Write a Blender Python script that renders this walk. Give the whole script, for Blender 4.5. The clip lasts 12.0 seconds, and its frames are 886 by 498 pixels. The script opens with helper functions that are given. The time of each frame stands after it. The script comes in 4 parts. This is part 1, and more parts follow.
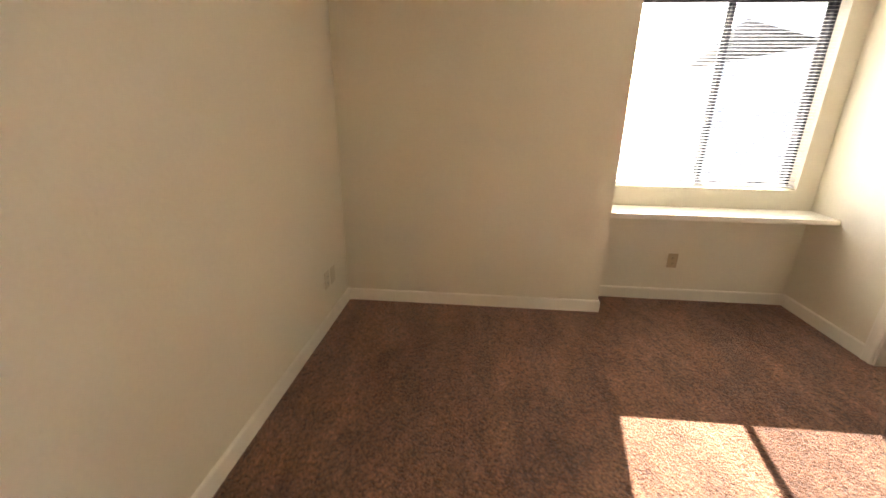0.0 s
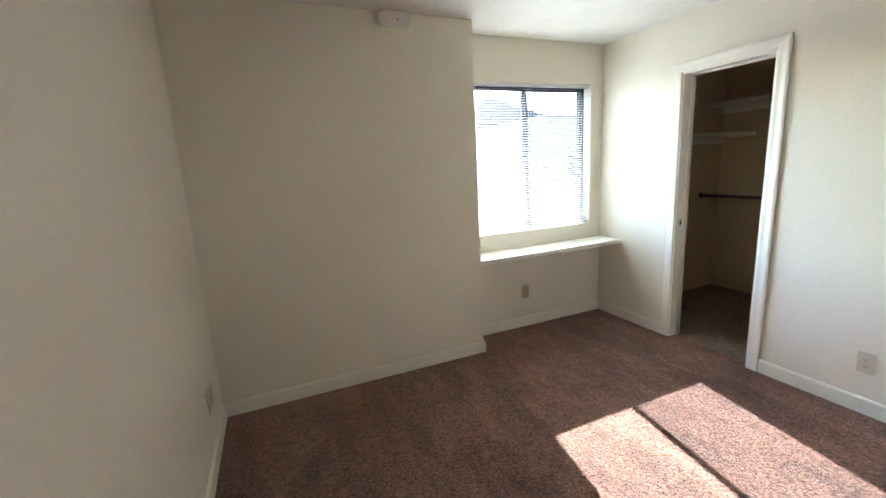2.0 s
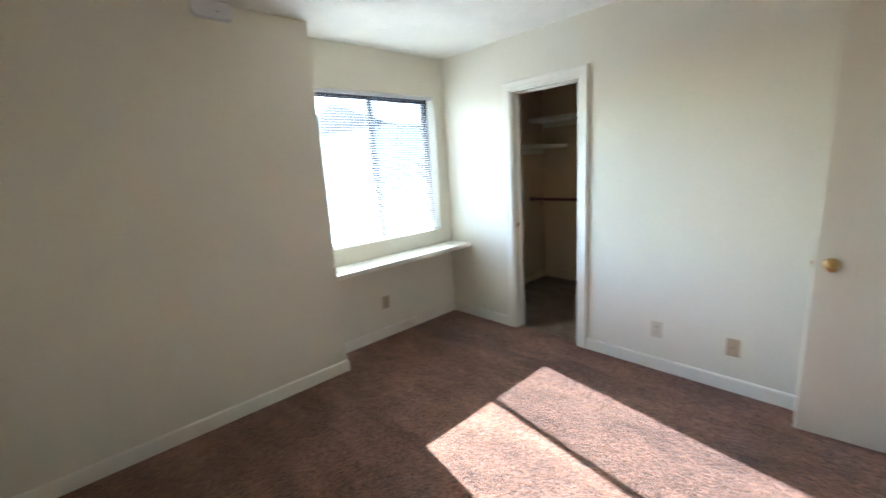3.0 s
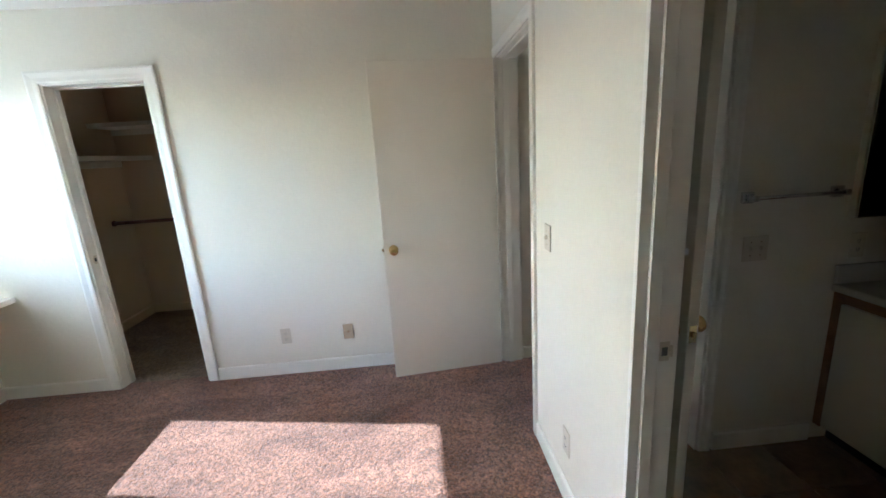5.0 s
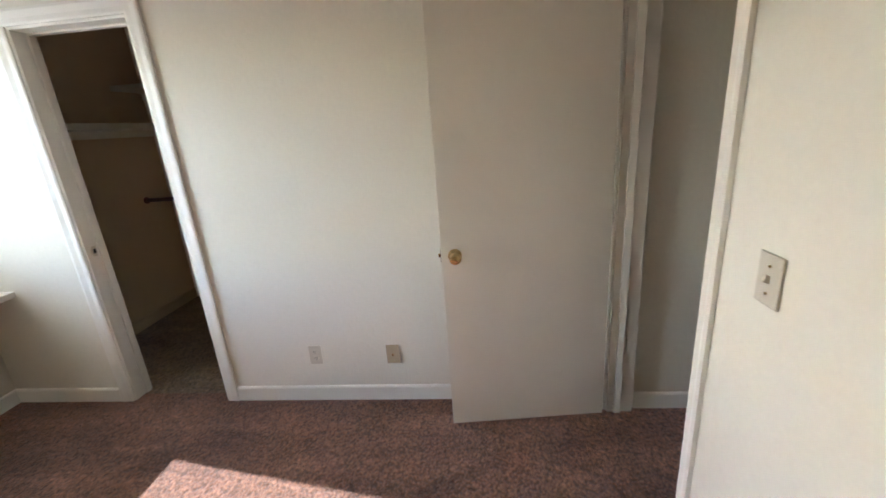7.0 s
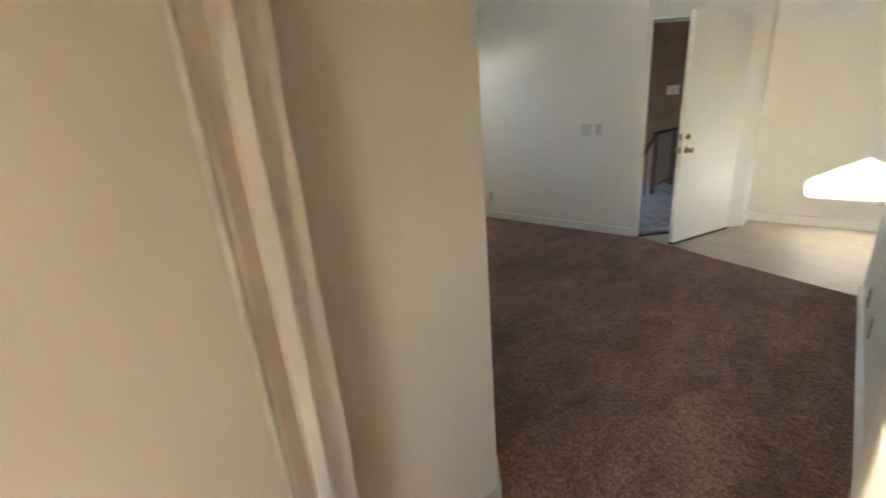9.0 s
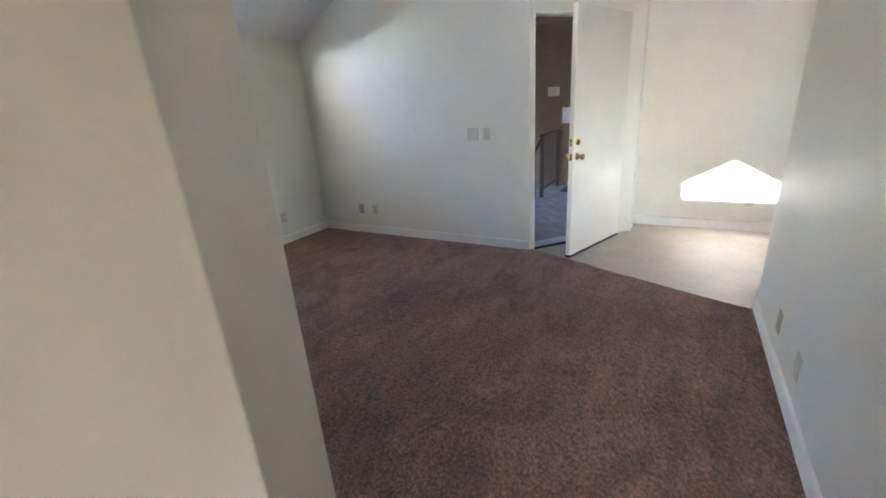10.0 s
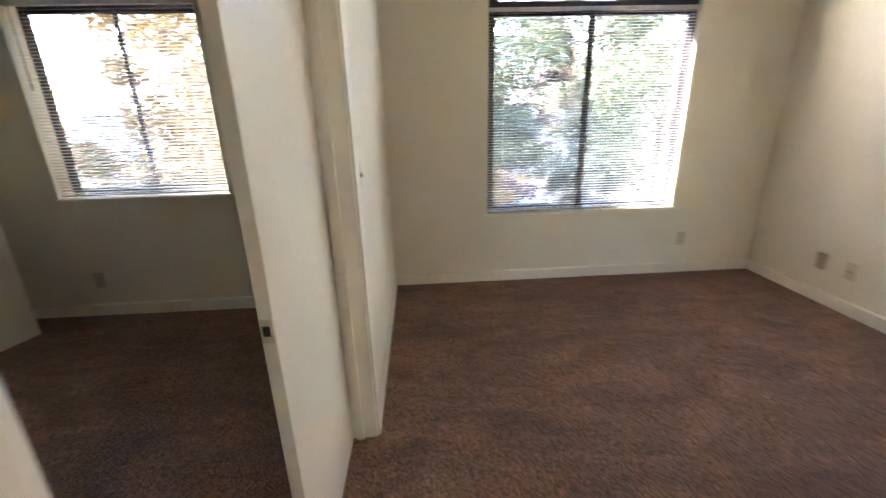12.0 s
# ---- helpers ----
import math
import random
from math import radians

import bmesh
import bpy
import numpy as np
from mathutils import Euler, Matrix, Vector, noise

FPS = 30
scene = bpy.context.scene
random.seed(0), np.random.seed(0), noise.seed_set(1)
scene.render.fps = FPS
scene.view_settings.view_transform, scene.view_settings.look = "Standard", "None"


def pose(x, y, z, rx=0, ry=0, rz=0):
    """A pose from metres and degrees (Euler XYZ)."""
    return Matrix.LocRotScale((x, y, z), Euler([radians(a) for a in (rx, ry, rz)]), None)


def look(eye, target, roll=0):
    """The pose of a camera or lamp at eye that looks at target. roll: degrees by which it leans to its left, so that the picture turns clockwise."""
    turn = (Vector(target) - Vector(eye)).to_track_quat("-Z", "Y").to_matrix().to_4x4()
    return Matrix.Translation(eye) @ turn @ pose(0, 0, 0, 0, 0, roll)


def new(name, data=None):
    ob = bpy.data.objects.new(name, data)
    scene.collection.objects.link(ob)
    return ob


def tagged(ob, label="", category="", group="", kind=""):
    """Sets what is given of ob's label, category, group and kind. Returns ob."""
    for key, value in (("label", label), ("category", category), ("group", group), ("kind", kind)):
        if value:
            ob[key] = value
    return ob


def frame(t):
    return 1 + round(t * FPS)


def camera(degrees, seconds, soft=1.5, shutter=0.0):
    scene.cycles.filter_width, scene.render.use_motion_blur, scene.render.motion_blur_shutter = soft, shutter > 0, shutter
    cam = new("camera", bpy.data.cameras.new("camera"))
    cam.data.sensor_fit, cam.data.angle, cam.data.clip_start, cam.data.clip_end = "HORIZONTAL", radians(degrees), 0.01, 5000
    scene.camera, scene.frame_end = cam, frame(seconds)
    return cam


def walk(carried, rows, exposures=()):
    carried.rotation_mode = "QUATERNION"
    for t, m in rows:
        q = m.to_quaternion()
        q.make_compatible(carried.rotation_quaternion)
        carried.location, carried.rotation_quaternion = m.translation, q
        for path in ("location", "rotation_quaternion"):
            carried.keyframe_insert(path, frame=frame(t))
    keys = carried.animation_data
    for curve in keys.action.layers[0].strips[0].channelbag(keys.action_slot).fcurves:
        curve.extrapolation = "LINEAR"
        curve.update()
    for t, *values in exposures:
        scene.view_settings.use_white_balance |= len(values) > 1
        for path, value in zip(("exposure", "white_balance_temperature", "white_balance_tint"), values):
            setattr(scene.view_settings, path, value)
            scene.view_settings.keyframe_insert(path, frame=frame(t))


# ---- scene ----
cam = camera(94.9, 12.0, 1.5, 0.35)
PATH = [
    (0, (-0.065, 0.064, 1.400), (-0.234, 1.945, 0.740), 0.7),
    (0.5, (-0.290, 0.258, 1.434), (-0.181, 2.138, 0.759), -1.6),
    (1, (-0.339, 0.228, 1.442), (0.139, 2.039, 0.739), -2.0),
    (1.5, (-0.495, 0.150, 1.436), (0.247, 1.930, 0.908), -4.8),
    (2, (-0.607, 0.130, 1.468), (0.147, 1.940, 1.071), -3.2),
    (2.5, (-0.600, 0.142, 1.472), (0.259, 1.901, 1.064), -3.5),
    (3, (-0.553, 0.190, 1.486), (0.779, 1.626, 1.082), -3.6),
    (3.5, (-0.517, 0.207, 1.468), (1.218, 1.111, 1.055), -3.2),
    (3.7, (-0.512, 0.196, 1.458), (1.312, 0.904, 1.042), -3.4),
    (5.3, (-0.481, 0.129, 1.506), (1.458, -0.018, 1.035), -3.6),
    (5.5, (-0.470, 0.129, 1.504), (1.466, 0.017, 1.017), -3.5),
    (6, (-0.311, 0.141, 1.482), (1.618, 0.173, 0.958), -3.4),
    (6.5, (-0.059, 0.145, 1.490), (1.854, 0.322, 0.933), -3.4),
    (7, (0.343, 0.173, 1.475), (2.243, 0.370, 0.884), -4.3),
    (7.2, (0.480, 0.175, 1.461), (2.377, 0.278, 0.837), -4.4),
    (8.8, (1.422, -0.102, 1.352), (2.864, -1.356, 0.761), -4.3),
    (9, (1.466, -0.207, 1.359), (2.820, -1.544, 0.743), -4.6),
    (9.5, (1.675, -0.565, 1.366), (2.614, -2.207, 0.717), -6.3),
    (10, (1.766, -0.887, 1.373), (2.738, -2.508, 0.716), -4.2),
    (10.5, (1.889, -1.166, 1.368), (3.143, -2.569, 0.689), -3.1),
    (11, (2.103, -1.422, 1.360), (3.590, -2.610, 0.760), -2.7),
    (11.5, (2.235, -1.648, 1.363), (4.013, -2.290, 0.715), -1.4),
    (12, (2.503, -1.709, 1.358), (4.398, -1.808, 0.725), -1.6),
]
EXPOSURES = [
    (0.0, 5.55, 7950, 12), (0.8, 5.48, 7900, 12), (1.1, 5.42, 7750, 12), (1.5, 5.33, 5950, 4), (2.0, 5.33, 5700, 2), (2.5, 5.34, 5550, 0), (3.0, 5.25, 5400, 0), (3.5, 5.08, 5100, -2),
    (5.5, 5.38, 5450, 4), (6.0, 5.12, 5800, 6), (6.5, 4.93, 5750, 8), (7.2, 5.15, 6000, 9), (8.8, 5.88, 7300, 14), (9.0, 5.88, 7150, 13), (9.5, 6.05, 6300, 14), (10.0, 6.25, 6000, 15),
    (10.5, 6.44, 7200, 16), (11.0, 6.42, 7600, 16), (11.5, 6.64, 6950, 20), (12.0, 6.64, 8000, 20)]
walk(cam, [(t, look(eye, target, roll)) for t, eye, target, roll in PATH], EXPOSURES)


# ---- world, sun ----
SUN_DIR = Vector((-0.18, -1.0, -0.66)).normalized()
world = bpy.data.worlds.new("world")
scene.world = world
world.use_nodes = True
wn = world.node_tree.nodes
sky = wn.new("ShaderNodeTexSky")
sky.sky_type = 'NISHITA'
sky.sun_disc = False
sky.sun_elevation = radians(33)
sky.sun_rotation = radians(10)
wn["Background"].inputs["Strength"].default_value = 0.15
world.node_tree.links.new(sky.outputs[0], wn["Background"].inputs[0])
sun_data = bpy.data.lights.new("sun", 'SUN')
sun_data.energy = 2.0
sun_data.angle = radians(0.6)
sun_data.color = (1.0, 0.975, 0.945)
sun = new("sun", sun_data)
sun.matrix_world = look((0, 30, 25), Vector((0, 30, 25)) + SUN_DIR)


# ---- materials ----
def mat(name, color, rough=0.5, metal=0.0, var=0.06, vscale=3.0, grain=0.0, gscale=200.0, bump=0.0, bscale=80.0,
        bdist=0.002, spec=0.5, detail=3.0, color2=None):
    """A painted or natural surface: broad stains, fine grain and relief."""
    m = bpy.data.materials.new(name)
    m.use_nodes = True
    nt = m.node_tree
    b = nt.nodes["Principled BSDF"]
    b.inputs["Roughness"].default_value = rough
    b.inputs["Metallic"].default_value = metal
    b.inputs["Specular IOR Level"].default_value = spec
    tc = nt.nodes.new("ShaderNodeTexCoord")
    geo = nt.nodes.new("ShaderNodeNewGeometry")
    n1 = nt.nodes.new("ShaderNodeTexNoise")
    n1.inputs["Scale"].default_value = vscale
    n1.inputs["Detail"].default_value = detail
    nt.links.new(geo.outputs["Position"], n1.inputs["Vector"])
    mix = nt.nodes.new("ShaderNodeMix")
    mix.data_type = 'RGBA'
    c2 = color2 or tuple(c * (1 - 2.5 * var) for c in color)
    mix.inputs["A"].default_value = (*color, 1)
    mix.inputs["B"].default_value = (*c2, 1)
    ramp = nt.nodes.new("ShaderNodeMapRange")
    ramp.inputs["From Min"].default_value = 0.35
    ramp.inputs["From Max"].default_value = 0.7
    nt.links.new(n1.outputs["Fac"], ramp.inputs["Value"])
    nt.links.new(ramp.outputs["Result"], mix.inputs["Factor"])
    out = mix.outputs["Result"]
    if grain > 0:
        n2 = nt.nodes.new("ShaderNodeTexNoise")
        n2.inputs["Scale"].default_value = gscale
        n2.inputs["Detail"].default_value = 2
        nt.links.new(geo.outputs["Position"], n2.inputs["Vector"])
        mr = nt.nodes.new("ShaderNodeMapRange")
        mr.inputs["From Min"].default_value = 0.3
        mr.inputs["From Max"].default_value = 0.7
        mr.inputs["To Min"].default_value = 1 - grain
        mr.inputs["To Max"].default_value = 1 + grain
        nt.links.new(n2.outputs["Fac"], mr.inputs["Value"])
        vm = nt.nodes.new("ShaderNodeVectorMath")
        vm.operation = 'SCALE'
        nt.links.new(out, vm.inputs[0])
        nt.links.new(mr.outputs["Result"], vm.inputs["Scale"])
        out = vm.outputs["Vector"]
    nt.links.new(out, b.inputs["Base Color"])
    if bump > 0:
        n3 = nt.nodes.new("ShaderNodeTexNoise")
        n3.inputs["Scale"].default_value = bscale
        n3.inputs["Detail"].default_value = 4
        nt.links.new(geo.outputs["Position"], n3.inputs["Vector"])
        bp = nt.nodes.new("ShaderNodeBump")
        bp.inputs["Strength"].default_value = bump
        bp.inputs["Distance"].default_value = bdist
        nt.links.new(n3.outputs["Fac"], bp.inputs["Height"])
        nt.links.new(bp.outputs["Normal"], b.inputs["Normal"])
    return m


def glass_mat(name, tint=(1, 1, 1), rough=0.0):
    """Thin window glass: clear, with a faint mirror on top."""
    m = bpy.data.materials.new(name)
    m.use_nodes = True
    nt = m.node_tree
    nt.nodes.remove(nt.nodes["Principled BSDF"])
    tr = nt.nodes.new("ShaderNodeBsdfTransparent")
    tr.inputs[0].default_value = (*tint, 1)
    gl = nt.nodes.new("ShaderNodeBsdfGlossy")
    gl.inputs["Roughness"].default_value = rough
    fr = nt.nodes.new("ShaderNodeFresnel")
    fr.inputs[0].default_value = 1.35
    mx = nt.nodes.new("ShaderNodeMixShader")
    nt.links.new(fr.outputs[0], mx.inputs[0])
    nt.links.new(tr.outputs[0], mx.inputs[1])
    nt.links.new(gl.outputs[0], mx.inputs[2])
    nt.links.new(mx.outputs[0], nt.nodes["Material Output"].inputs[0])
    return m


def slat_mat(name, color):
    """White vinyl that lets some light through."""
    m = bpy.data.materials.new(name)
    m.use_nodes = True
    nt = m.node_tree
    b = nt.nodes["Principled BSDF"]
    b.inputs["Base Color"].default_value = (*color, 1)
    b.inputs["Roughness"].default_value = 0.45
    tl = nt.nodes.new("ShaderNodeBsdfTranslucent")
    tl.inputs[0].default_value = (*color, 1)
    mx = nt.nodes.new("ShaderNodeMixShader")
    mx.inputs[0].default_value = 0.22
    nt.links.new(b.outputs[0], mx.inputs[1])
    nt.links.new(tl.outputs[0], mx.inputs[2])
    nt.links.new(mx.outputs[0], nt.nodes["Material Output"].inputs[0])
    return m


def carpet_mat(name, dark=(0.20, 0.088, 0.050), light=(0.52, 0.258, 0.156)):
    """Cut pile: gaps between tufts with their shade painted into the colour, tufts' own shades, and broad darker and
    lighter marks where the pile lies another way.
    """
    m = bpy.data.materials.new(name)
    m.use_nodes = True
    nt = m.node_tree
    b = nt.nodes["Principled BSDF"]
    b.inputs["Roughness"].default_value = 0.95
    b.inputs["Specular IOR Level"].default_value = 0.1
    b.inputs["Sheen Weight"].default_value = 0.36
    b.inputs["Sheen Roughness"].default_value = 0.5
    b.inputs["Sheen Tint"].default_value = (0.88, 0.82, 0.85, 1)
    geo = nt.nodes.new("ShaderNodeNewGeometry")

    def noise_node(scale, detail, rough=0.5, stretch=None, distort=0.0):
        n = nt.nodes.new("ShaderNodeTexNoise")
        n.inputs["Scale"].default_value = scale
        n.inputs["Detail"].default_value = detail
        n.inputs["Roughness"].default_value = rough
        n.inputs["Distortion"].default_value = distort
        src = geo.outputs["Position"]
        if stretch:
            mp = nt.nodes.new("ShaderNodeMapping")
            mp.inputs["Scale"].default_value = stretch
            mp.inputs["Rotation"].default_value = (0, 0, 0.35)
            nt.links.new(src, mp.inputs["Vector"])
            src = mp.outputs[0]
        nt.links.new(src, n.inputs["Vector"])
        return n

    def rng_node(out, f0, f1, t0, t1):
        r = nt.nodes.new("ShaderNodeMapRange")
        for k, v in (("From Min", f0), ("From Max", f1), ("To Min", t0), ("To Max", t1)):
            r.inputs[k].default_value = v
        nt.links.new(out, r.inputs["Value"])
        return r.outputs["Result"]

    def math_node(op, x, y):
        n = nt.nodes.new("ShaderNodeMath")
        n.operation = op
        for k, v in ((0, x), (1, y)):
            if isinstance(v, float):
                n.inputs[k].default_value = v
            else:
                nt.links.new(v, n.inputs[k])
        return n.outputs[0]
    broad = noise_node(1.3, 5, 0.62)
    marks = noise_node(4.5, 4, 0.65, (1.0, 0.45, 1.0), 1.2)
    lanes = noise_node(5.0, 2, 0.5, (1.0, 0.16, 1.0))
    warp = noise_node(45, 2)
    add = nt.nodes.new("ShaderNodeVectorMath")
    add.operation = 'MULTIPLY_ADD'
    add.inputs[1].default_value = (0.03, 0.03, 0.03)
    nt.links.new(warp.outputs["Color"], add.inputs[0])
    nt.links.new(geo.outputs["Position"], add.inputs[2])
    tuft = nt.nodes.new("ShaderNodeTexVoronoi")
    tuft.inputs["Scale"].default_value = 76
    nt.links.new(add.outputs[0], tuft.inputs["Vector"])
    fine = noise_node(330, 2)
    shade = noise_node(40, 3, 0.62, None, 1.4)
    sep = nt.nodes.new("ShaderNodeSeparateColor")
    nt.links.new(tuft.outputs["Color"], sep.inputs[0])
    lay = math_node('ADD', math_node('MULTIPLY', marks.outputs["Fac"], 0.55), math_node('ADD', math_node('MULTIPLY', broad.outputs["Fac"], 0.25), math_node('MULTIPLY', lanes.outputs["Fac"], 0.20)))
    ramp = nt.nodes.new("ShaderNodeValToRGB")
    ramp.color_ramp.elements[0].position = 0.37
    ramp.color_ramp.elements[0].color = (*dark, 1)
    ramp.color_ramp.elements[1].position = 0.62
    ramp.color_ramp.elements[1].color = (*light, 1)
    nt.links.new(lay, ramp.inputs[0])
    hgt = math_node('ADD', math_node('MULTIPLY', tuft.outputs["Distance"], -0.9), math_node('MULTIPLY', fine.outputs["Fac"], 0.8))
    # shade between the tufts, painted: base colour darkens with depth
    k1 = rng_node(hgt, -0.35, 0.25, 0.40, 1.30)
    k2 = rng_node(sep.outputs[0], 0.0, 1.0, 0.84, 1.16)
    k3 = rng_node(shade.outputs["Fac"], 0.32, 0.68, 0.70, 1.28)
    k = math_node('MULTIPLY', k1, math_node('MULTIPLY', k2, k3))
    sc = nt.nodes.new("ShaderNodeVectorMath")
    sc.operation = 'SCALE'
    nt.links.new(ramp.outputs["Color"], sc.inputs[0])
    nt.links.new(k, sc.inputs["Scale"])
    nt.links.new(sc.outputs[0], b.inputs["Base Color"])
    bp2 = nt.nodes.new("ShaderNodeBump")
    bp2.inputs["Strength"].default_value = 0.6
    bp2.inputs["Distance"].default_value = 0.03
    nt.links.new(math_node('ADD', lay, math_node('MULTIPLY', shade.outputs["Fac"], 0.42)), bp2.inputs["Height"])
    bp = nt.nodes.new("ShaderNodeBump")
    bp.inputs["Strength"].default_value = 1.0
    bp.inputs["Distance"].default_value = 0.014
    nt.links.new(hgt, bp.inputs["Height"])
    nt.links.new(bp2.outputs["Normal"], bp.inputs["Normal"])
    nt.links.new(bp.outputs["Normal"], b.inputs["Normal"])
    return m


def wall_mat(name, color):
    """Eggshell paint over a troweled orange-peel texture: flat smears over fine stipple."""
    m = mat(name, color, 0.48, var=0.018, vscale=1.1, grain=0.012, gscale=55)
    nt = m.node_tree
    b = nt.nodes["Principled BSDF"]
    geo = nt.nodes.new("ShaderNodeNewGeometry")
    n1 = nt.nodes.new("ShaderNodeTexNoise")
    n1.inputs["Scale"].default_value = 26
    n1.inputs["Detail"].default_value = 3
    n1.inputs["Distortion"].default_value = 0.0
    n2 = nt.nodes.new("ShaderNodeTexNoise")
    n2.inputs["Scale"].default_value = 130
    n2.inputs["Detail"].default_value = 2
    for n in (n1, n2):
        nt.links.new(geo.outputs["Position"], n.inputs["Vector"])
    r = nt.nodes.new("ShaderNodeMapRange")
    r.inputs["From Min"].default_value = 0.54
    r.inputs["From Max"].default_value = 0.66
    nt.links.new(n1.outputs["Fac"], r.inputs["Value"])
    s = nt.nodes.new("ShaderNodeMath")
    s.operation = 'MULTIPLY_ADD'
    s.inputs[1].default_value = 0.35
    nt.links.new(n2.outputs["Fac"], s.inputs[0])
    nt.links.new(r.outputs["Result"], s.inputs[2])
    bp = nt.nodes.new("ShaderNodeBump")
    bp.inputs["Strength"].default_value = 0.20
    bp.inputs["Distance"].default_value = 0.0022
    nt.links.new(s.outputs[0], bp.inputs["Height"])
    nt.links.new(bp.outputs["Normal"], b.inputs["Normal"])
    return m


WALL = wall_mat("wall_paint", (0.825, 0.78, 0.65))
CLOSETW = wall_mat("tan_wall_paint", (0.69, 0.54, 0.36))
CEIL = mat("ceiling_knockdown", (0.84, 0.815, 0.74), 0.85, var=0.03, bump=0.9, bscale=24, bdist=0.012)
TRIM = mat("trim_enamel", (0.90, 0.865, 0.765), 0.38, var=0.02, vscale=5, bump=0.06, bscale=30)
DOORP = mat("door_enamel", (0.82, 0.765, 0.64), 0.32, var=0.02, vscale=2.5, bump=0.08, bscale=60, bdist=0.001)
FRONTP = mat("front_door_enamel", (0.82, 0.775, 0.65), 0.46, var=0.02, vscale=2.5, bump=0.08, bscale=40, bdist=0.001)
CARPET = carpet_mat("brown_carpet")
CLOSETC = carpet_mat("tan_carpet", (0.25, 0.165, 0.095), (0.50, 0.35, 0.20))
VINYL = mat("sheet_vinyl", (0.47, 0.405, 0.315), 0.5, spec=0.3, var=0.05, vscale=4, grain=0.05, gscale=25, bump=0.05, bscale=30)
BATHTILE = mat("bath_tile", (0.25, 0.17, 0.09), 0.35, var=0.12, vscale=9, grain=0.15, gscale=35, bump=0.1, bscale=30)
GROUT = mat("grout", (0.16, 0.12, 0.08), 0.9)
BRASS = mat("polished_brass", (0.66, 0.46, 0.20), 0.13, 1.0, var=0.04)
CHROME = mat("chrome", (0.7, 0.7, 0.7), 0.12, 1.0, var=0.02)
IVORY = mat("ivory_plastic", (0.66, 0.60, 0.46), 0.35, var=0.03)
ALMOND = mat("almond_plastic", (0.50, 0.40, 0.26), 0.4, var=0.03)
WHITEP = mat("white_plastic", (0.82, 0.82, 0.80), 0.35, var=0.02)
DARK = mat("dark_slot", (0.02, 0.018, 0.015), 0.6)
ALU = mat("bronze_aluminium", (0.045, 0.045, 0.06), 0.4, 0.6, var=0.05)
ALUW = mat("mill_aluminium", (0.55, 0.57, 0.6), 0.35, 0.8, var=0.05)
SLAT = slat_mat("blind_vinyl", (0.76, 0.76, 0.76))
GLASS = glass_mat("window_glass", (0.70, 0.71, 0.73))
TINTED = glass_mat("tinted_glass", (0.64, 0.65, 0.67))
SCREEN = glass_mat("insect_screen", (0.80, 0.81, 0.83), 0.5)
MIRROR = mat("mirror_silver", (0.85, 0.87, 0.88), 0.02, 1.0, var=0.01)
OAK = mat("oak", (0.34, 0.17, 0.07), 0.45, var=0.12, vscale=12, grain=0.12, gscale=60, bump=0.1)
RODW = mat("rod_wood", (0.16, 0.045, 0.03), 0.4, var=0.1)
CABW = mat("cabinet_laminate", (0.72, 0.67, 0.55), 0.35, var=0.02)
COUNTER = mat("cultured_marble", (0.66, 0.62, 0.54), 0.2, var=0.05, vscale=8)
DECK = mat("deck_boards", (0.30, 0.28, 0.29), 0.8, var=0.12, vscale=6, grain=0.12, gscale=60, bump=0.3, bscale=60)
SIDING = mat("lap_siding", (0.25, 0.175, 0.115), 0.75, var=0.08, vscale=3, grain=0.05, bump=0.2)
DDOOR = mat("dark_brown_door", (0.022, 0.013, 0.01), 0.6, spec=0.25, var=0.1)
RAIL = mat("brown_rail_paint", (0.05, 0.028, 0.02), 0.5, var=0.1)
PAPER = mat("paper", (0.8, 0.8, 0.85), 0.8, var=0.02)
RUBBER = mat("black_rubber", (0.015, 0.015, 0.015), 0.7)
BARK = mat("bark", (0.13, 0.09, 0.06), 0.9, var=0.15, vscale=8, grain=0.2, bump=0.5)
LEAFA = mat("leaf_green", (0.095, 0.12, 0.06), 0.6, var=0.25, vscale=1.5, color2=(0.06, 0.08, 0.045))
LEAFB = mat("leaf_autumn", (0.17, 0.115, 0.04), 0.6, var=0.25, vscale=1.2, color2=(0.08, 0.07, 0.03))
LEAFC = mat("leaf_plum", (0.12, 0.05, 0.075), 0.6, var=0.25, vscale=1.2, color2=(0.08, 0.05, 0.06))
GROUND = mat("dry_ground", (0.09, 0.08, 0.065), 0.9, var=0.15, vscale=0.4, grain=0.15, gscale=6)
ASPHALT = mat("asphalt", (0.06, 0.06, 0.065), 0.85, var=0.1, vscale=0.8, grain=0.15, gscale=30)
STUCCO = mat("grey_stucco", (0.36, 0.37, 0.39), 0.85, var=0.05, vscale=1.0, bump=0.3, bscale=30)
ROOFM = mat("roof_shingle", (0.42, 0.41, 0.41), 0.85, var=0.1, vscale=4, grain=0.15, gscale=12)
CARB = mat("blue_car_paint", (0.05, 0.09, 0.22), 0.2, 0.3, var=0.02)
CARW = mat("white_car_paint", (0.75, 0.75, 0.76), 0.2, 0.1, var=0.02)
CARG = mat("car_glass", (0.03, 0.035, 0.04), 0.05, 0.0, var=0.02)


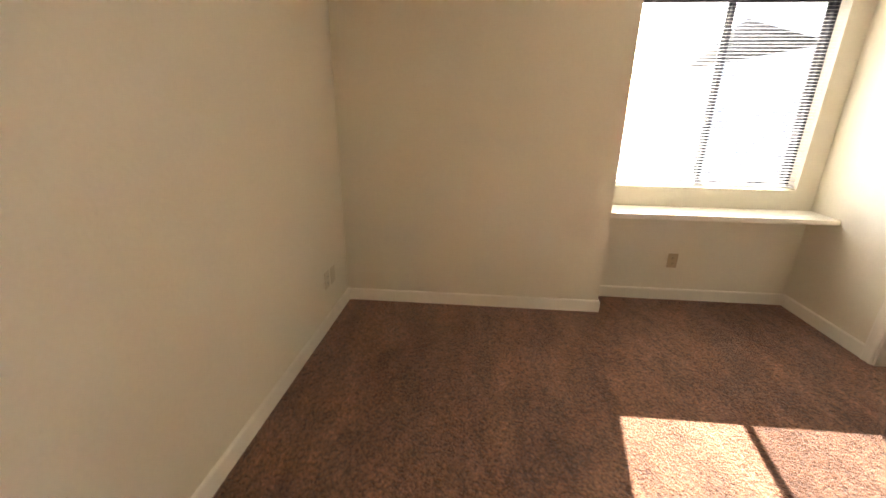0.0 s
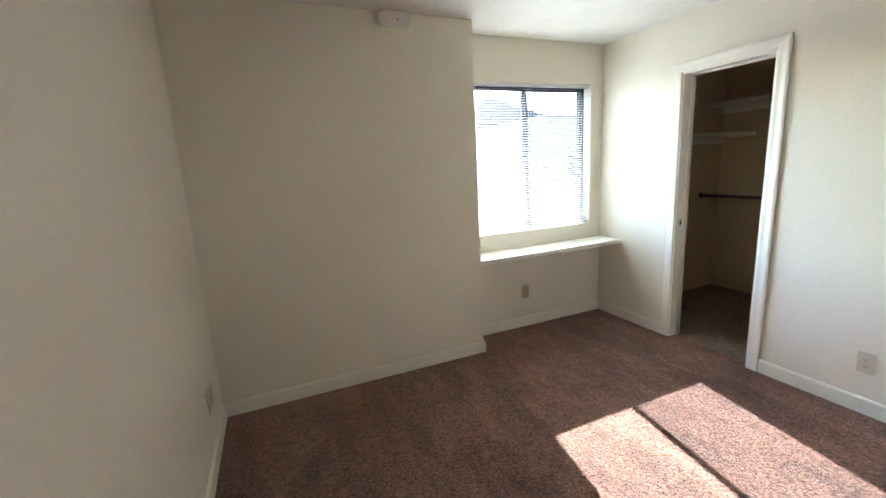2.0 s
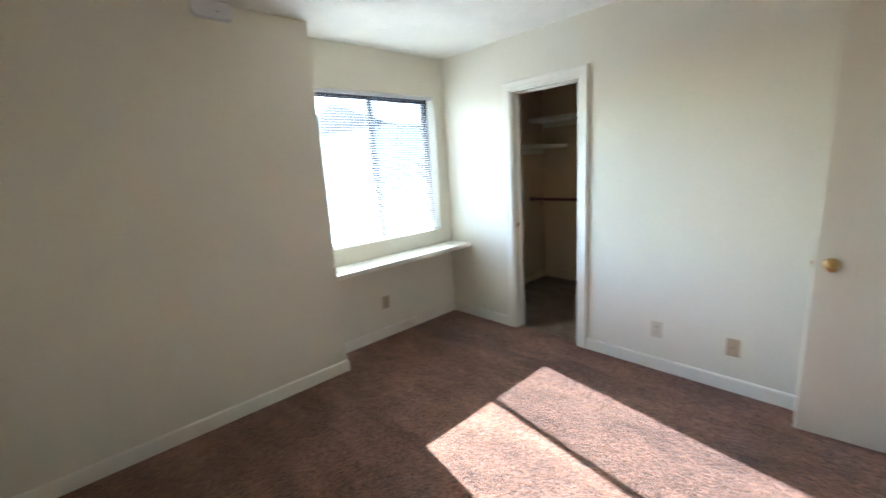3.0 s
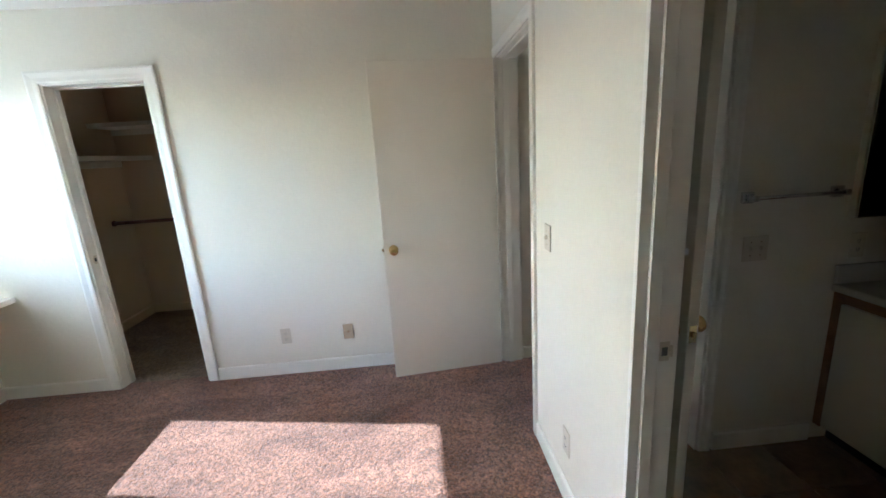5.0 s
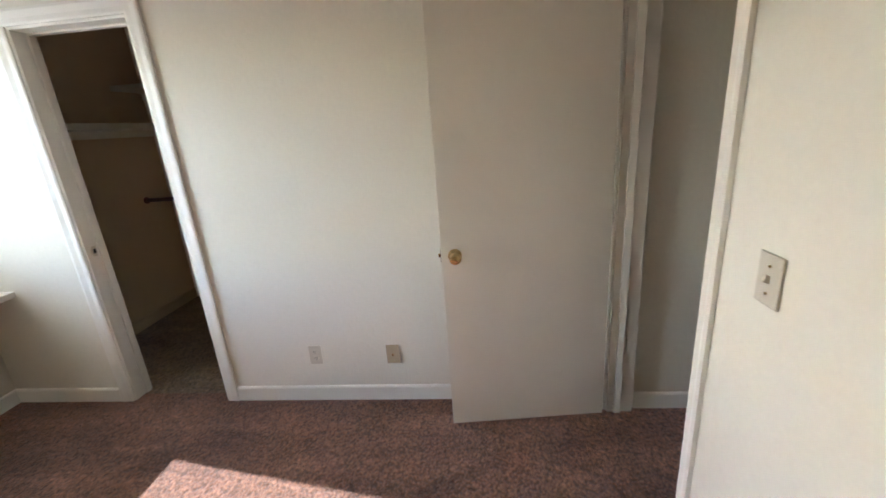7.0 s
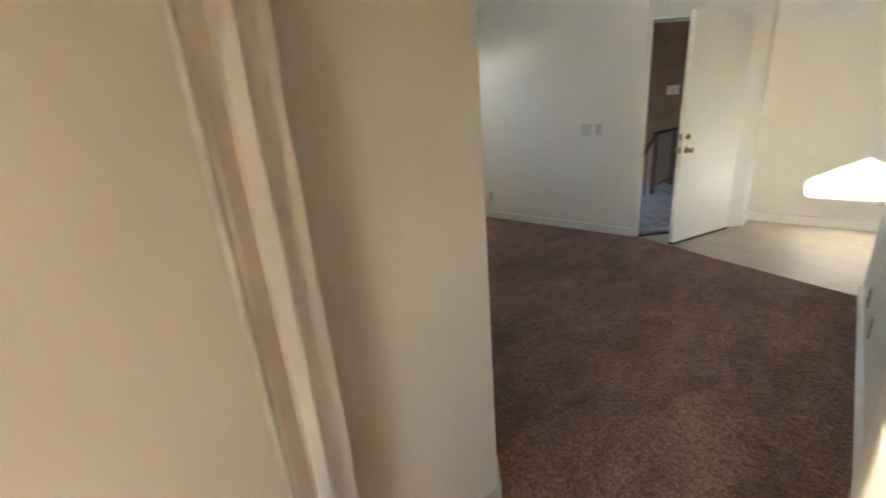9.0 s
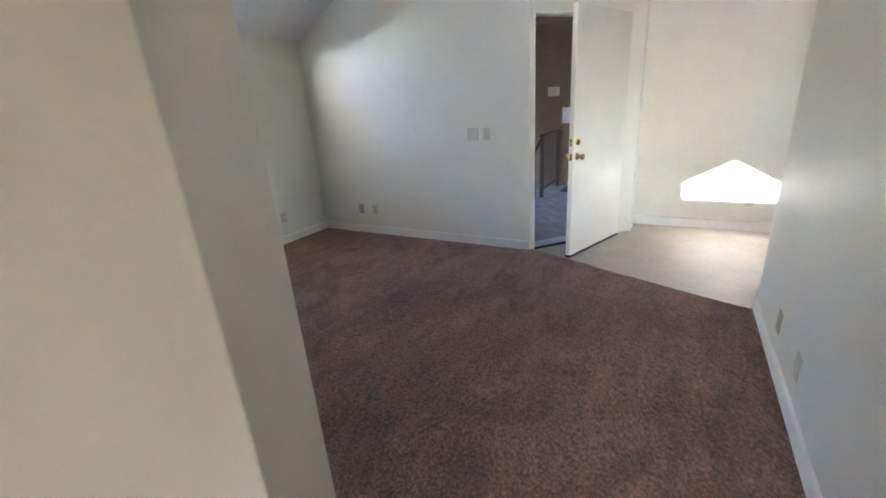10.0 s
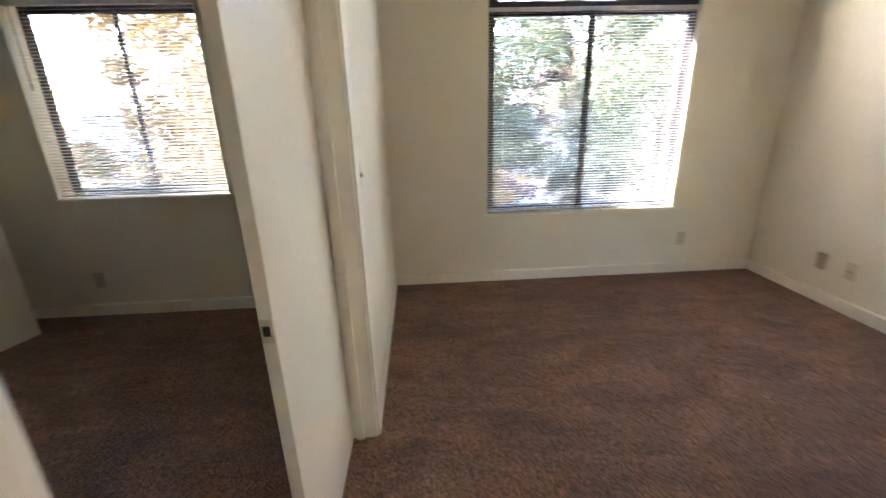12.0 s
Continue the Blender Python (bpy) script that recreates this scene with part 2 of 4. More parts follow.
# ---- helpers of this scene ----
def boxb(bm, x0, x1, y0, y1, z0, z1, m=None, bevel=0.0):
    """A box into bm; m: its pose; bevel: rounded edges."""
    t = bmesh.new() if bevel else bm
    vs = [t.verts.new((x, y, z)) for x in (x0, x1) for y in (y0, y1) for z in (z0, z1)]
    for f in ((0, 1, 3, 2), (4, 6, 7, 5), (0, 4, 5, 1), (2, 3, 7, 6), (0, 2, 6, 4), (1, 5, 7, 3)):
        t.faces.new([vs[i] for i in f])
    if bevel:
        bmesh.ops.bevel(t, geom=list(t.edges), offset=bevel, segments=2, affect='EDGES', profile=0.5)
        if m is not None:
            t.transform(m)
        merge(bm, t)
    elif m is not None:
        for v in vs:
            v.co = m @ v.co
    return bm


def merge(bm, t):
    vmap = {}
    for v in t.verts:
        vmap[v] = bm.verts.new(v.co)
    for f in t.faces:
        nf = bm.faces.new([vmap[v] for v in f.verts])
        nf.smooth = f.smooth
    t.free()


def cyl(bm, p0, p1, r0, r1=None, seg=16, smooth=True):
    """A rod or cone from p0 to p1 into bm."""
    r1 = r0 if r1 is None else r1
    p0, p1 = Vector(p0), Vector(p1)
    q = (p1 - p0).to_track_quat('Z', 'Y').to_matrix()
    a, b = [], []
    for i in range(seg):
        d = q @ Vector((math.cos(2 * math.pi * i / seg), math.sin(2 * math.pi * i / seg), 0))
        a.append(bm.verts.new(p0 + d * r0))
        b.append(bm.verts.new(p1 + d * r1))
    for i in range(seg):
        f = bm.faces.new((a[i], a[(i + 1) % seg], b[(i + 1) % seg], b[i]))
        f.smooth = smooth
    bm.faces.new(a[::-1])
    bm.faces.new(b)
    return bm


def lathe(bm, profile, m, seg=24):
    """A turned shape from (radius, height) pairs round the local z axis."""
    rings = []
    for r, h in profile:
        rings.append([bm.verts.new(m @ Vector((max(r, 1e-4) * math.cos(2 * math.pi * i / seg), max(r, 1e-4) * math.sin(2 * math.pi * i / seg), h)))
                      for i in range(seg)])
    for a, b in zip(rings, rings[1:]):
        for i in range(seg):
            f = bm.faces.new((a[i], a[(i + 1) % seg], b[(i + 1) % seg], b[i]))
            f.smooth = True
    bm.faces.new(rings[0][::-1])
    bm.faces.new(rings[-1])
    return bm


def part(name, bm, material, parent=None, label=""):
    """Links bm as one mesh object, under a thing or a part."""
    me = bpy.data.meshes.new(name)
    bmesh.ops.recalc_face_normals(bm, faces=list(bm.faces))
    bm.to_mesh(me)
    bm.free()
    me.materials.append(material)
    ob = new(name, me)
    if parent is not None:
        ob.parent = parent
    if label:
        tagged(ob, label)
    return ob


def thing(name, m, label, category, group="", kind=""):
    """An Empty at the thing's base, to which its parts are parented."""
    e = new(name)
    e.empty_display_size = 0.1
    e.matrix_world = m
    return tagged(e, label, category, group, kind)


def structure(name, bm, material, label, category):
    return tagged(part(name, bm, material), label, category, kind="structure")


def frame_of(p0, p1, z=0.0):
    """The pose with its x axis from p0 to p1 on the plan, y to the left of that."""
    d = Vector((p1[0] - p0[0], p1[1] - p0[1], 0))
    return Matrix.Translation((p0[0], p0[1], z)) @ Matrix.Rotation(math.atan2(d.y, d.x), 4, 'Z'), d.length


def wall_bm(bm, p0, p1, thick, z0, z1, openings=()):
    """A straight wall whose room face runs from p0 to p1; thickness goes to the left. openings: (from, to, bottom, top) along it."""
    m, n = frame_of(p0, p1)
    cuts = sorted({0.0, n, *[o[0] for o in openings], *[o[1] for o in openings]})
    for a, b in zip(cuts, cuts[1:]):
        ops = [o for o in openings if o[0] <= a + 1e-6 and o[1] >= b - 1e-6]
        if not ops:
            boxb(bm, a, b, 0, thick, z0, z1, m)
        else:
            o = ops[0]
            if o[2] > z0 + 1e-3:
                boxb(bm, a, b, 0, thick, z0, o[2], m)
            if o[3] < z1 - 1e-3:
                boxb(bm, a, b, 0, thick, o[3], z1, m)
    return bm


def wall(name, p0, p1, thick, z0, z1, openings=(), label="cream painted drywall wall with light orange-peel texture", material=None):
    return structure(name, wall_bm(bmesh.new(), p0, p1, thick, z0, z1, openings), material or WALL, label, "wall")


def baseboard(p0, p1, h=0.09, t=0.014, material=None):
    """A skirting along the room face p0 to p1, standing proud to the right."""
    m, n = frame_of(p0, p1)
    bm = bmesh.new()
    prof = [(0.0, -0.012), (-t, -0.012), (-t, h - 0.010), (-t * 0.75, h - 0.003), (-t * 0.4, h), (0.0, h)]
    a = [bm.verts.new(m @ Vector((0, y, z))) for y, z in prof]
    b = [bm.verts.new(m @ Vector((n, y, z))) for y, z in prof]
    for i in range(len(prof)):
        j = (i + 1) % len(prof)
        bm.faces.new((a[i], a[j], b[j], b[i]))
    bm.faces.new(a)
    bm.faces.new(b[::-1])
    return structure("baseboard", bm, material or TRIM, "low cream-white painted wooden baseboard along the wall", "baseboard")


def door_frame(p0, p1, depth, top, label, casing_sides=(True, True), width=0.058, stop=None, strike=None):
    """Jambs, stops and casings round an opening; p0 to p1 along the room face, depth to the left. strike: 0 or 1, the jamb that carries a strike plate."""
    m, n = frame_of(p0, p1)
    e = thing("door_frame", Matrix.Identity(4), label, "door frame", kind="structure")
    j = 0.018
    for x0, x1 in ((0, j), (n - j, n)):
        part("jamb", boxb(bmesh.new(), x0, x1, -0.002, depth + 0.002, 0, top - 0.018, m, 0.002), TRIM, e)
    part("head_jamb", boxb(bmesh.new(), 0, n, -0.002, depth + 0.002, top - 0.018, top, m, 0.002), TRIM, e)
    s = depth * 0.5 if stop is None else stop
    for x0, x1 in ((j, j + 0.011), (n - j - 0.011, n - j)):
        part("door_stop", boxb(bmesh.new(), x0, x1, s, s + 0.034, 0, top - 0.03, m, 0.002), TRIM, e)
    part("door_stop", boxb(bmesh.new(), j, n - j, s, s + 0.034, top - 0.029, top - 0.0185, m, 0.002), TRIM, e)
    for side, y0, sg in ((0, 0.0, -1), (1, depth, 1)):
        if not casing_sides[side]:
            continue
        prof = [(0.0, 0.0), (0.0, 0.009), (0.010, 0.013), (0.030, 0.012), (width - 0.012, 0.017), (width, 0.014), (width, 0.0)]
        r = 0.006
        for kind in ("left", "right", "head"):
            bm = bmesh.new()
            ra, rb = [], []
            for u, d in prof:
                y = y0 + sg * (d + 0.002)
                if kind == "left":
                    ra.append((r - u, y, 0)), rb.append((r - u, y, top - r + u))
                elif kind == "right":
                    ra.append((n - r + u, y, 0)), rb.append((n - r + u, y, top - r + u))
                else:
                    ra.append((r - u, y, top - r + u)), rb.append((n - r + u, y, top - r + u))
            a = [bm.verts.new(m @ Vector(v)) for v in ra]
            b = [bm.verts.new(m @ Vector(v)) for v in rb]
            for i in range(len(prof)):
                k = (i + 1) % len(prof)
                bm.faces.new((a[i], a[k], b[k], b[i]))
            bm.faces.new(a)
            bm.faces.new(b[::-1])
            part("casing" if kind != "head" else "head_casing", bm, TRIM, e)
    if strike is not None:
        x = j if strike == 0 else n - j
        sx = 1 if strike == 0 else -1
        ys = s - 0.024 if s > 0.05 else s + 0.058
        bm = boxb(bmesh.new(), min(x, x + sx * 0.002), max(x, x + sx * 0.002), ys - 0.014, ys + 0.014, 0.91, 0.967, m, 0.0008)
        boxb(bm, min(x, x + sx * 0.005), max(x, x + sx * 0.005), ys - 0.022 if s > 0.05 else ys + 0.013, ys - 0.013 if s > 0.05 else ys + 0.022, 0.922, 0.955, m, 0.001)
        p = part("strike_plate", bm, IVORY, e, "small brass strike plate, partly overpainted")
        part("latch_hole", boxb(bmesh.new(), min(x + sx * 0.0021, x + sx * 0.003), max(x + sx * 0.0021, x + sx * 0.003), ys - 0.008, ys + 0.008, 0.926, 0.951, m), DARK, p)
    return e


def knob(parent, m, material=BRASS, name="knob"):
    """A round door knob on its rose; local z points out of the door."""
    bm = bmesh.new()
    lathe(bm, [(0.031, 0.0), (0.031, 0.004), (0.026, 0.009), (0.014, 0.012), (0.012, 0.028), (0.018, 0.034), (0.026, 0.042),
               (0.0275, 0.052), (0.024, 0.060), (0.012, 0.0645), (0.001, 0.065)], m)
    return part(name, bm, material, parent, "polished brass round knob")


def door_leaf(name, hinge, tip, top, label, thick=0.035, material=None, knob_z=0.93, knobs=(True, True), bottom=0.012, latch=True, hinges=True):
    """A flush slab that hangs at hinge and ends at tip; thickness to the left of that line."""
    m, n = frame_of(hinge, tip)
    e = thing(name, Matrix.Identity(4), label, "door")
    part("slab", boxb(bmesh.new(), 0, n, 0, thick, bottom, top, m, 0.003), material or DOORP, e)
    kx = n - 0.062
    if knobs[0]:
        knob(e, m @ pose(kx, 0, knob_z, 90, 0, 0))
    if knobs[1]:
        knob(e, m @ pose(kx, thick, knob_z, -90, 0, 0))
    if latch:
        lp = part("latch_plate", boxb(bmesh.new(), n, n + 0.0015, thick / 2 - 0.0125, thick / 2 + 0.0125, knob_z - 0.028, knob_z + 0.028, m), BRASS, e, "brass latch plate on the edge")
        part("latch_bolt", boxb(bmesh.new(), n + 0.0015, n + 0.011, thick / 2 - 0.006, thick / 2 + 0.006, knob_z - 0.008, knob_z + 0.008, m, 0.002), BRASS, lp)
    if hinges:
        for z in (0.22, 1.02, top - 0.2):
            part("hinge", cyl(bmesh.new(), m @ Vector((-0.004, -0.004, z - 0.045)), m @ Vector((-0.004, -0.004, z + 0.045)), 0.006, seg=10), BRASS, e)
    return e


def plate(p, out_dir, label, kind, material=None):
    """A wall plate at p on a wall; out_dir: the wall's outward direction on the plan. kind: outlet, coax, blank, switch, wide, double."""
    a = math.atan2(out_dir[1], out_dir[0])
    m = Matrix.Translation(p) @ Matrix.Rotation(a - math.pi / 2, 4, 'Z')
    name = "light_switch" if kind in ("switch", "double") else "wall_outlet" if kind in ("outlet",) else "wall_plate"
    w = 0.115 if kind in ("double", "wide") else 0.072
    e = thing(name, Matrix.Identity(4), label, {"light_switch": "light switch", "wall_outlet": "outlet"}.get(name, "wall plate"))
    mt = material or IVORY
    part("cover_plate", boxb(bmesh.new(), -w / 2, w / 2, 0.001, 0.007, -0.057, 0.057, m, 0.003), mt, e)
    if kind == "outlet":
        for dz in (-0.02, 0.02):
            s = part("socket", boxb(bmesh.new(), -0.016, 0.016, 0.0072, 0.0088, dz - 0.014, dz + 0.014, m, 0.0007), mt, e)
            for dx in (-0.006, 0.006):
                part("slot", boxb(bmesh.new(), dx - 0.0012, dx + 0.0012, 0.0089, 0.0093, dz - 0.003, dz + 0.007, m), DARK, s)
            part("slot", boxb(bmesh.new(), -0.002, 0.002, 0.0089, 0.0093, dz - 0.01, dz - 0.006, m), DARK, s)
        part("screw", cyl(bmesh.new(), m @ Vector((0, 0.007, 0)), m @ Vector((0, 0.0085, 0)), 0.003, seg=10), mt, e)
    elif kind in ("switch", "double"):
        for dx in ((0,) if kind == "switch" else (-0.023, 0.023)):
            part("toggle", boxb(bmesh.new(), dx - 0.005, dx + 0.005, -0.002, 0.013, -0.008, 0.008, m @ pose(0, 0.006, 0, 25), 0.0015), mt, e)
            for dz in (-0.03, 0.03):
                part("screw", cyl(bmesh.new(), m @ Vector((dx, 0.007, dz)), m @ Vector((dx, 0.0082, dz)), 0.003, seg=10), BRASS, e)
    elif kind == "coax":
        part("coax_jack", cyl(bmesh.new(), m @ Vector((0, 0.007, 0)), m @ Vector((0, 0.016, 0)), 0.005, seg=12), BRASS, e)
        for dz in (-0.042, 0.042):
            part("screw", cyl(bmesh.new(), m @ Vector((0, 0.007, dz)), m @ Vector((0, 0.0082, dz)), 0.003, seg=10), mt, e)
    else:
        for dz in (-0.042, 0.042):
            part("screw", cyl(bmesh.new(), m @ Vector((0, 0.007, dz)), m @ Vector((0, 0.0082, dz)), 0.003, seg=10), mt, e)
    return e


def slider_window(name, p0, p1, thick, z0, z1, label, screen_side=1, inset=None):
    """An aluminium sliding window in a wall opening; p0 to p1 along the room face, thickness to the left."""
    m, n = frame_of(p0, p1)
    e = thing(name, Matrix.Identity(4), label, "window", kind="structure")
    g0 = thick - 0.06 if inset is None else inset
    g1 = g0 + 0.05
    f = 0.028
    for x0, x1, a, b in ((0, n, z0, z0 + f), (0, n, z1 - f, z1)):
        part("window_frame", boxb(bmesh.new(), x0, x1, g0, g1, a, b, m, 0.002), ALU, e)
    for x0, x1 in ((0, f), (n - f, n)):
        part("window_frame", boxb(bmesh.new(), x0, x1, g0, g1, z0 + f, z1 - f, m, 0.002), ALU, e)
    c = n / 2
    for k, (x0, x1, y) in enumerate(((f, c + 0.02, g0 + 0.006), (c - 0.02, n - f, g0 + 0.028))):
        s = thing("sash", Matrix.Identity(4), "dark aluminium sliding sash", "")
        s.parent = e
        del s["label"]
        w = 0.022
        for a, b, c0, c1 in ((x0, x1, z0 + f, z0 + f + w), (x0, x1, z1 - f - w, z1 - f), (x0, x0 + w, z0 + f + w, z1 - f - w), (x1 - w, x1, z0 + f + w, z1 - f - w)):
            part("sash_rail", boxb(bmesh.new(), a, b, y, y + 0.018, c0, c1, m, 0.0015), ALU, s)
        pane = part("pane", boxb(bmesh.new(), x0 + w, x1 - w, y + 0.007, y + 0.011, z0 + f + w, z1 - f - w, m), GLASS, s)
        pane.visible_shadow = False
    sx0, sx1 = (c, n - f) if screen_side else (f, c)
    scr = part("insect_screen", boxb(bmesh.new(), sx0, sx1, g1 + 0.002, g1 + 0.004, z0 + f, z1 - f, m), SCREEN, e, "grey mesh insect screen")
    scr.visible_shadow = True
    return e


def blind(p0, p1, off, z0, z1, label, tilt=8, pitch=0.0205, wand=True):
    """A mini blind with all slats down; p0 to p1 along the room face, off: how far it hangs to the left of it."""
    m, n = frame_of(p0, p1)
    e = thing("mini_blind", Matrix.Identity(4), label, "window blind")
    part("headrail", boxb(bmesh.new(), 0.004, n - 0.004, off - 0.013, off + 0.013, z1 - 0.027, z1, m, 0.002), SLAT, e)
    part("bottom_rail", boxb(bmesh.new(), 0.006, n - 0.006, off - 0.011, off + 0.011, z0, z0 + 0.012, m, 0.002), SLAT, e)
    w = 0.0125
    t = radians(tilt)
    sb = bmesh.new()
    vs = [sb.verts.new(Vector((x, math.cos(t) * y, math.sin(t) * y + c)))
          for x in (0.006, n - 0.006) for y, c in ((-w, 0), (-w * 0.4, 0.0012), (w * 0.4, 0.0012), (w, 0))]
    for i in range(3):
        sb.faces.new((vs[i], vs[i + 1], vs[i + 5], vs[i + 4]))
    me = bpy.data.meshes.new("slat")
    sb.to_mesh(me)
    sb.free()
    me.materials.append(SLAT)
    z = z0 + 0.022
    while z < z1 - 0.034:
        s = new("slat", me)
        s.parent = e
        s.matrix_world = m @ pose(0, off, z)
        z += pitch
    for x in (0.12, n / 2, n - 0.12):
        for y in (off - 0.0125, off + 0.0125):
            part("ladder_cord", cyl(bmesh.new(), m @ Vector((x, y, z0 + 0.01)), m @ Vector((x, y, z1 - 0.02)), 0.0007, seg=5), SLAT, e)
    if wand:
        part("tilt_wand", cyl(bmesh.new(), m @ Vector((0.05, off - 0.022, z1 - 0.5)), m @ Vector((0.05, off - 0.018, z1 - 0.03)), 0.004, seg=8), GLASS, e)
    return e


# ---- structure: bedroom ----
H = 2.44
DT = 2.045
BW, BN, BR, BE, BS = -1.035, 2.82, 3.10, 2.27, -0.42
NX = 0.82
WX0, WX1, WZ0, WZ1 = 0.87, 2.135, 0.875, 2.105
wall("wall_west", (BW, BS), (BW, BN), 0.12, 0, H)
bm = bmesh.new()
boxb(bm, BW - 0.12, NX, BN, BR + 0.15, 0, H)
structure("wall_north", bm, WALL, "cream painted drywall wall that juts into the bedroom", "wall")
wall("wall_north_recess", (NX, BR), (BE, BR), 0.15, 0, H, [(WX0 - NX, WX1 - NX, WZ0, WZ1)], "cream painted wall of the window recess")
wall("wall_east", (BE, BR), (BE, BS), 0.12, 0, H, [(BR - 2.325, BR - 1.705, 0, DT)])
wall("wall_south", (BE, BS), (BW, BS), 0.12, 0, H, [(BE - 2.165, BE - 1.405, 0, DT), (BE - 0.495, BE + 0.265, 0, DT)])
bm = bmesh.new()
boxb(bm, BW - 0.12, 4.05, BS - 0.12, BR + 0.15, H, H + 0.12)
structure("ceiling", bm, CEIL, "off-white knockdown textured bedroom ceiling", "ceiling")
bm = bmesh.new()
boxb(bm, BW - 0.1, 2.33, -0.48, BR + 0.1, -0.1, 0.0)
structure("floor_bedroom", bm, CARPET, "worn brown cut-pile wall-to-wall carpet with tread marks", "carpet")
bm = bmesh.new()
boxb(bm, 2.33, 4.0, 1.43, BR + 0.1, -0.1, 0.0)
structure("floor_closet", bm, CLOSETC, "olive-tan carpet of the walk-in closet", "carpet")

# closet behind the east wall
CX = 3.88
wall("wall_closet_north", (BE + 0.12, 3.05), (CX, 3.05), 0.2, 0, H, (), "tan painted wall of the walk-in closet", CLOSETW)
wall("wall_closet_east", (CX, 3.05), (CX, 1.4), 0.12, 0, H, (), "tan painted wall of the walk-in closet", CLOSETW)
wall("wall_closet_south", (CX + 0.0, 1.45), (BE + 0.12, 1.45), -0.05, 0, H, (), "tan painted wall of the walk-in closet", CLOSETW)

# bathroom
BX = 1.14
wall("wall_bath_east", (BX, -0.54), (BX, -3.90), 0.11, 0, 4.0, [(0.03, 0.61, 0, DT)])
wall("wall_bath_south", (BX, -2.5), (BW, -2.5), 0.12, 0, H)
wall("wall_bath_west", (BW, -2.62), (BW, -0.54), 0.12, 0, H)
bm = bmesh.new()
boxb(bm, BW, BX + 0.11, -2.6, -0.54, H, H + 0.12)
structure("ceiling_bath", bm, CEIL, "plain off-white bathroom ceiling", "ceiling")

# hall, living room, dining corner
HW, HE = 1.25, 2.185
LN, LE, LS, DS = -1.47, 5.675, -4.535, -5.76
RX, RZ, RM = 2.10, 3.96, 0.5
GY = LN


def vault(x):
    return RZ - RM * abs(x - RX)


TOP = 4.1
DX0, DX1 = 2.692, 3.99
CH0, CH1 = (HE, -1.10), (2.545, LN)
wall("wall_hall_east", (HE, -0.54), CH0, 0.12, 0, H)
wall("wall_chamfer", CH0, CH1, 0.12, 0, H, (), "cream painted angled corner wall with orange-peel texture")
wall("wall_living_north", CH1, (LE, LN), 0.12, 0, H, [(DX0 - CH1[0], DX1 - CH1[0], 0, DT)])
WY0, WY1, LZ0, LZ1 = -3.775, -2.24, 0.58, 2.045
S0 = LZ1 + 0.05
wall("wall_living_east", (LE, LN), (LE, LS - 0.3), 0.15, 0, 2.22, [(LN - WY1, LN - WY0, LZ0, 2.22)])
EX = (2.965, LS)
FX = (2.175, -5.435)
wall("wall_living_south", (LE + 0.15, LS), EX, 0.12, 0, TOP)
wall("wall_entry_angle", EX, FX, 0.12, 0, TOP, [(0.035, 0.965, 0, 2.065)], "cream painted angled wall round the front door")
wall("wall_entry_return", FX, (FX[0], DS), 0.12, 0, TOP)
wall("wall_dining_south", (FX[0] + 0.12, DS), (-1.4, DS), 0.12, 0, TOP)
# the opening holds an unseen window, added for its daylight
wall("wall_dining_west", (-1.4, DS), (-1.4, -2.5), 0.12, 0, TOP, [(0.5, 1.4, 0.9, 2.05)])
wall("wall_kitchen_north", (-1.4, -2.62), (HW - 0.11, -2.62), 0.12, 0, TOP)

# gable wall over the hall opening, with its high peaked window
CW0, CW1, CZ0, CZ1, CZA = 1.70, 2.50, 3.14, 3.36, 3.58
CC = (CW0 + CW1) / 2
bm = bmesh.new()
for x0, x1, z0, z1 in ((1.14, CW0, H, TOP), (CW1, 5.7, H, TOP), (CW0, CW1, H, CZ0), (CW0, CW1, CZA, TOP)):
    boxb(bm, x0, x1, GY, GY + 0.12, z0, z1)
for xa_, xb_ in ((CW0, CC), (CW1, CC)):
    lo = [bm.verts.new((xa_, y, CZ1)) for y in (GY, GY + 0.12)]
    up = [bm.verts.new((xa_, y, CZA)) for y in (GY, GY + 0.12)]
    mid = [bm.verts.new((xb_, y, CZA)) for y in (GY, GY + 0.12)]
    bm.faces.new((lo[0], up[0], mid[0]))
    bm.faces.new((lo[1], mid[1], up[1]))
    bm.faces.new((lo[0], mid[0], mid[1], lo[1]))
structure("wall_gable", bm, WALL, "cream painted gable wall high over the hall", "wall")
bm = bmesh.new()
boxb(bm, HW - 0.1, 2.6, GY + 0.12, -0.54, H, H + 0.1)
structure("ceiling_hall", bm, CEIL, "low off-white hall ceiling", "ceiling")

# vaulted ceiling with a small gable over the window
AZ = 2.47
WC = (WY0 + WY1) / 2
xa = RX + (RZ - AZ) / RM
xs = RX + (RZ - S0) / RM


def slab(name, pts, thick, label):
    bm = bmesh.new()
    lo = [bm.verts.new(p) for p in pts]
    hi = [bm.verts.new((p[0], p[1], p[2] + thick)) for p in pts]
    bm.faces.new(lo)
    bm.faces.new(hi[::-1])
    for i in range(len(pts)):
        j = (i + 1) % len(pts)
        bm.faces.new((lo[i], lo[j], hi[j], hi[i]))
    return structure(name, bm, CEIL, label, "ceiling")


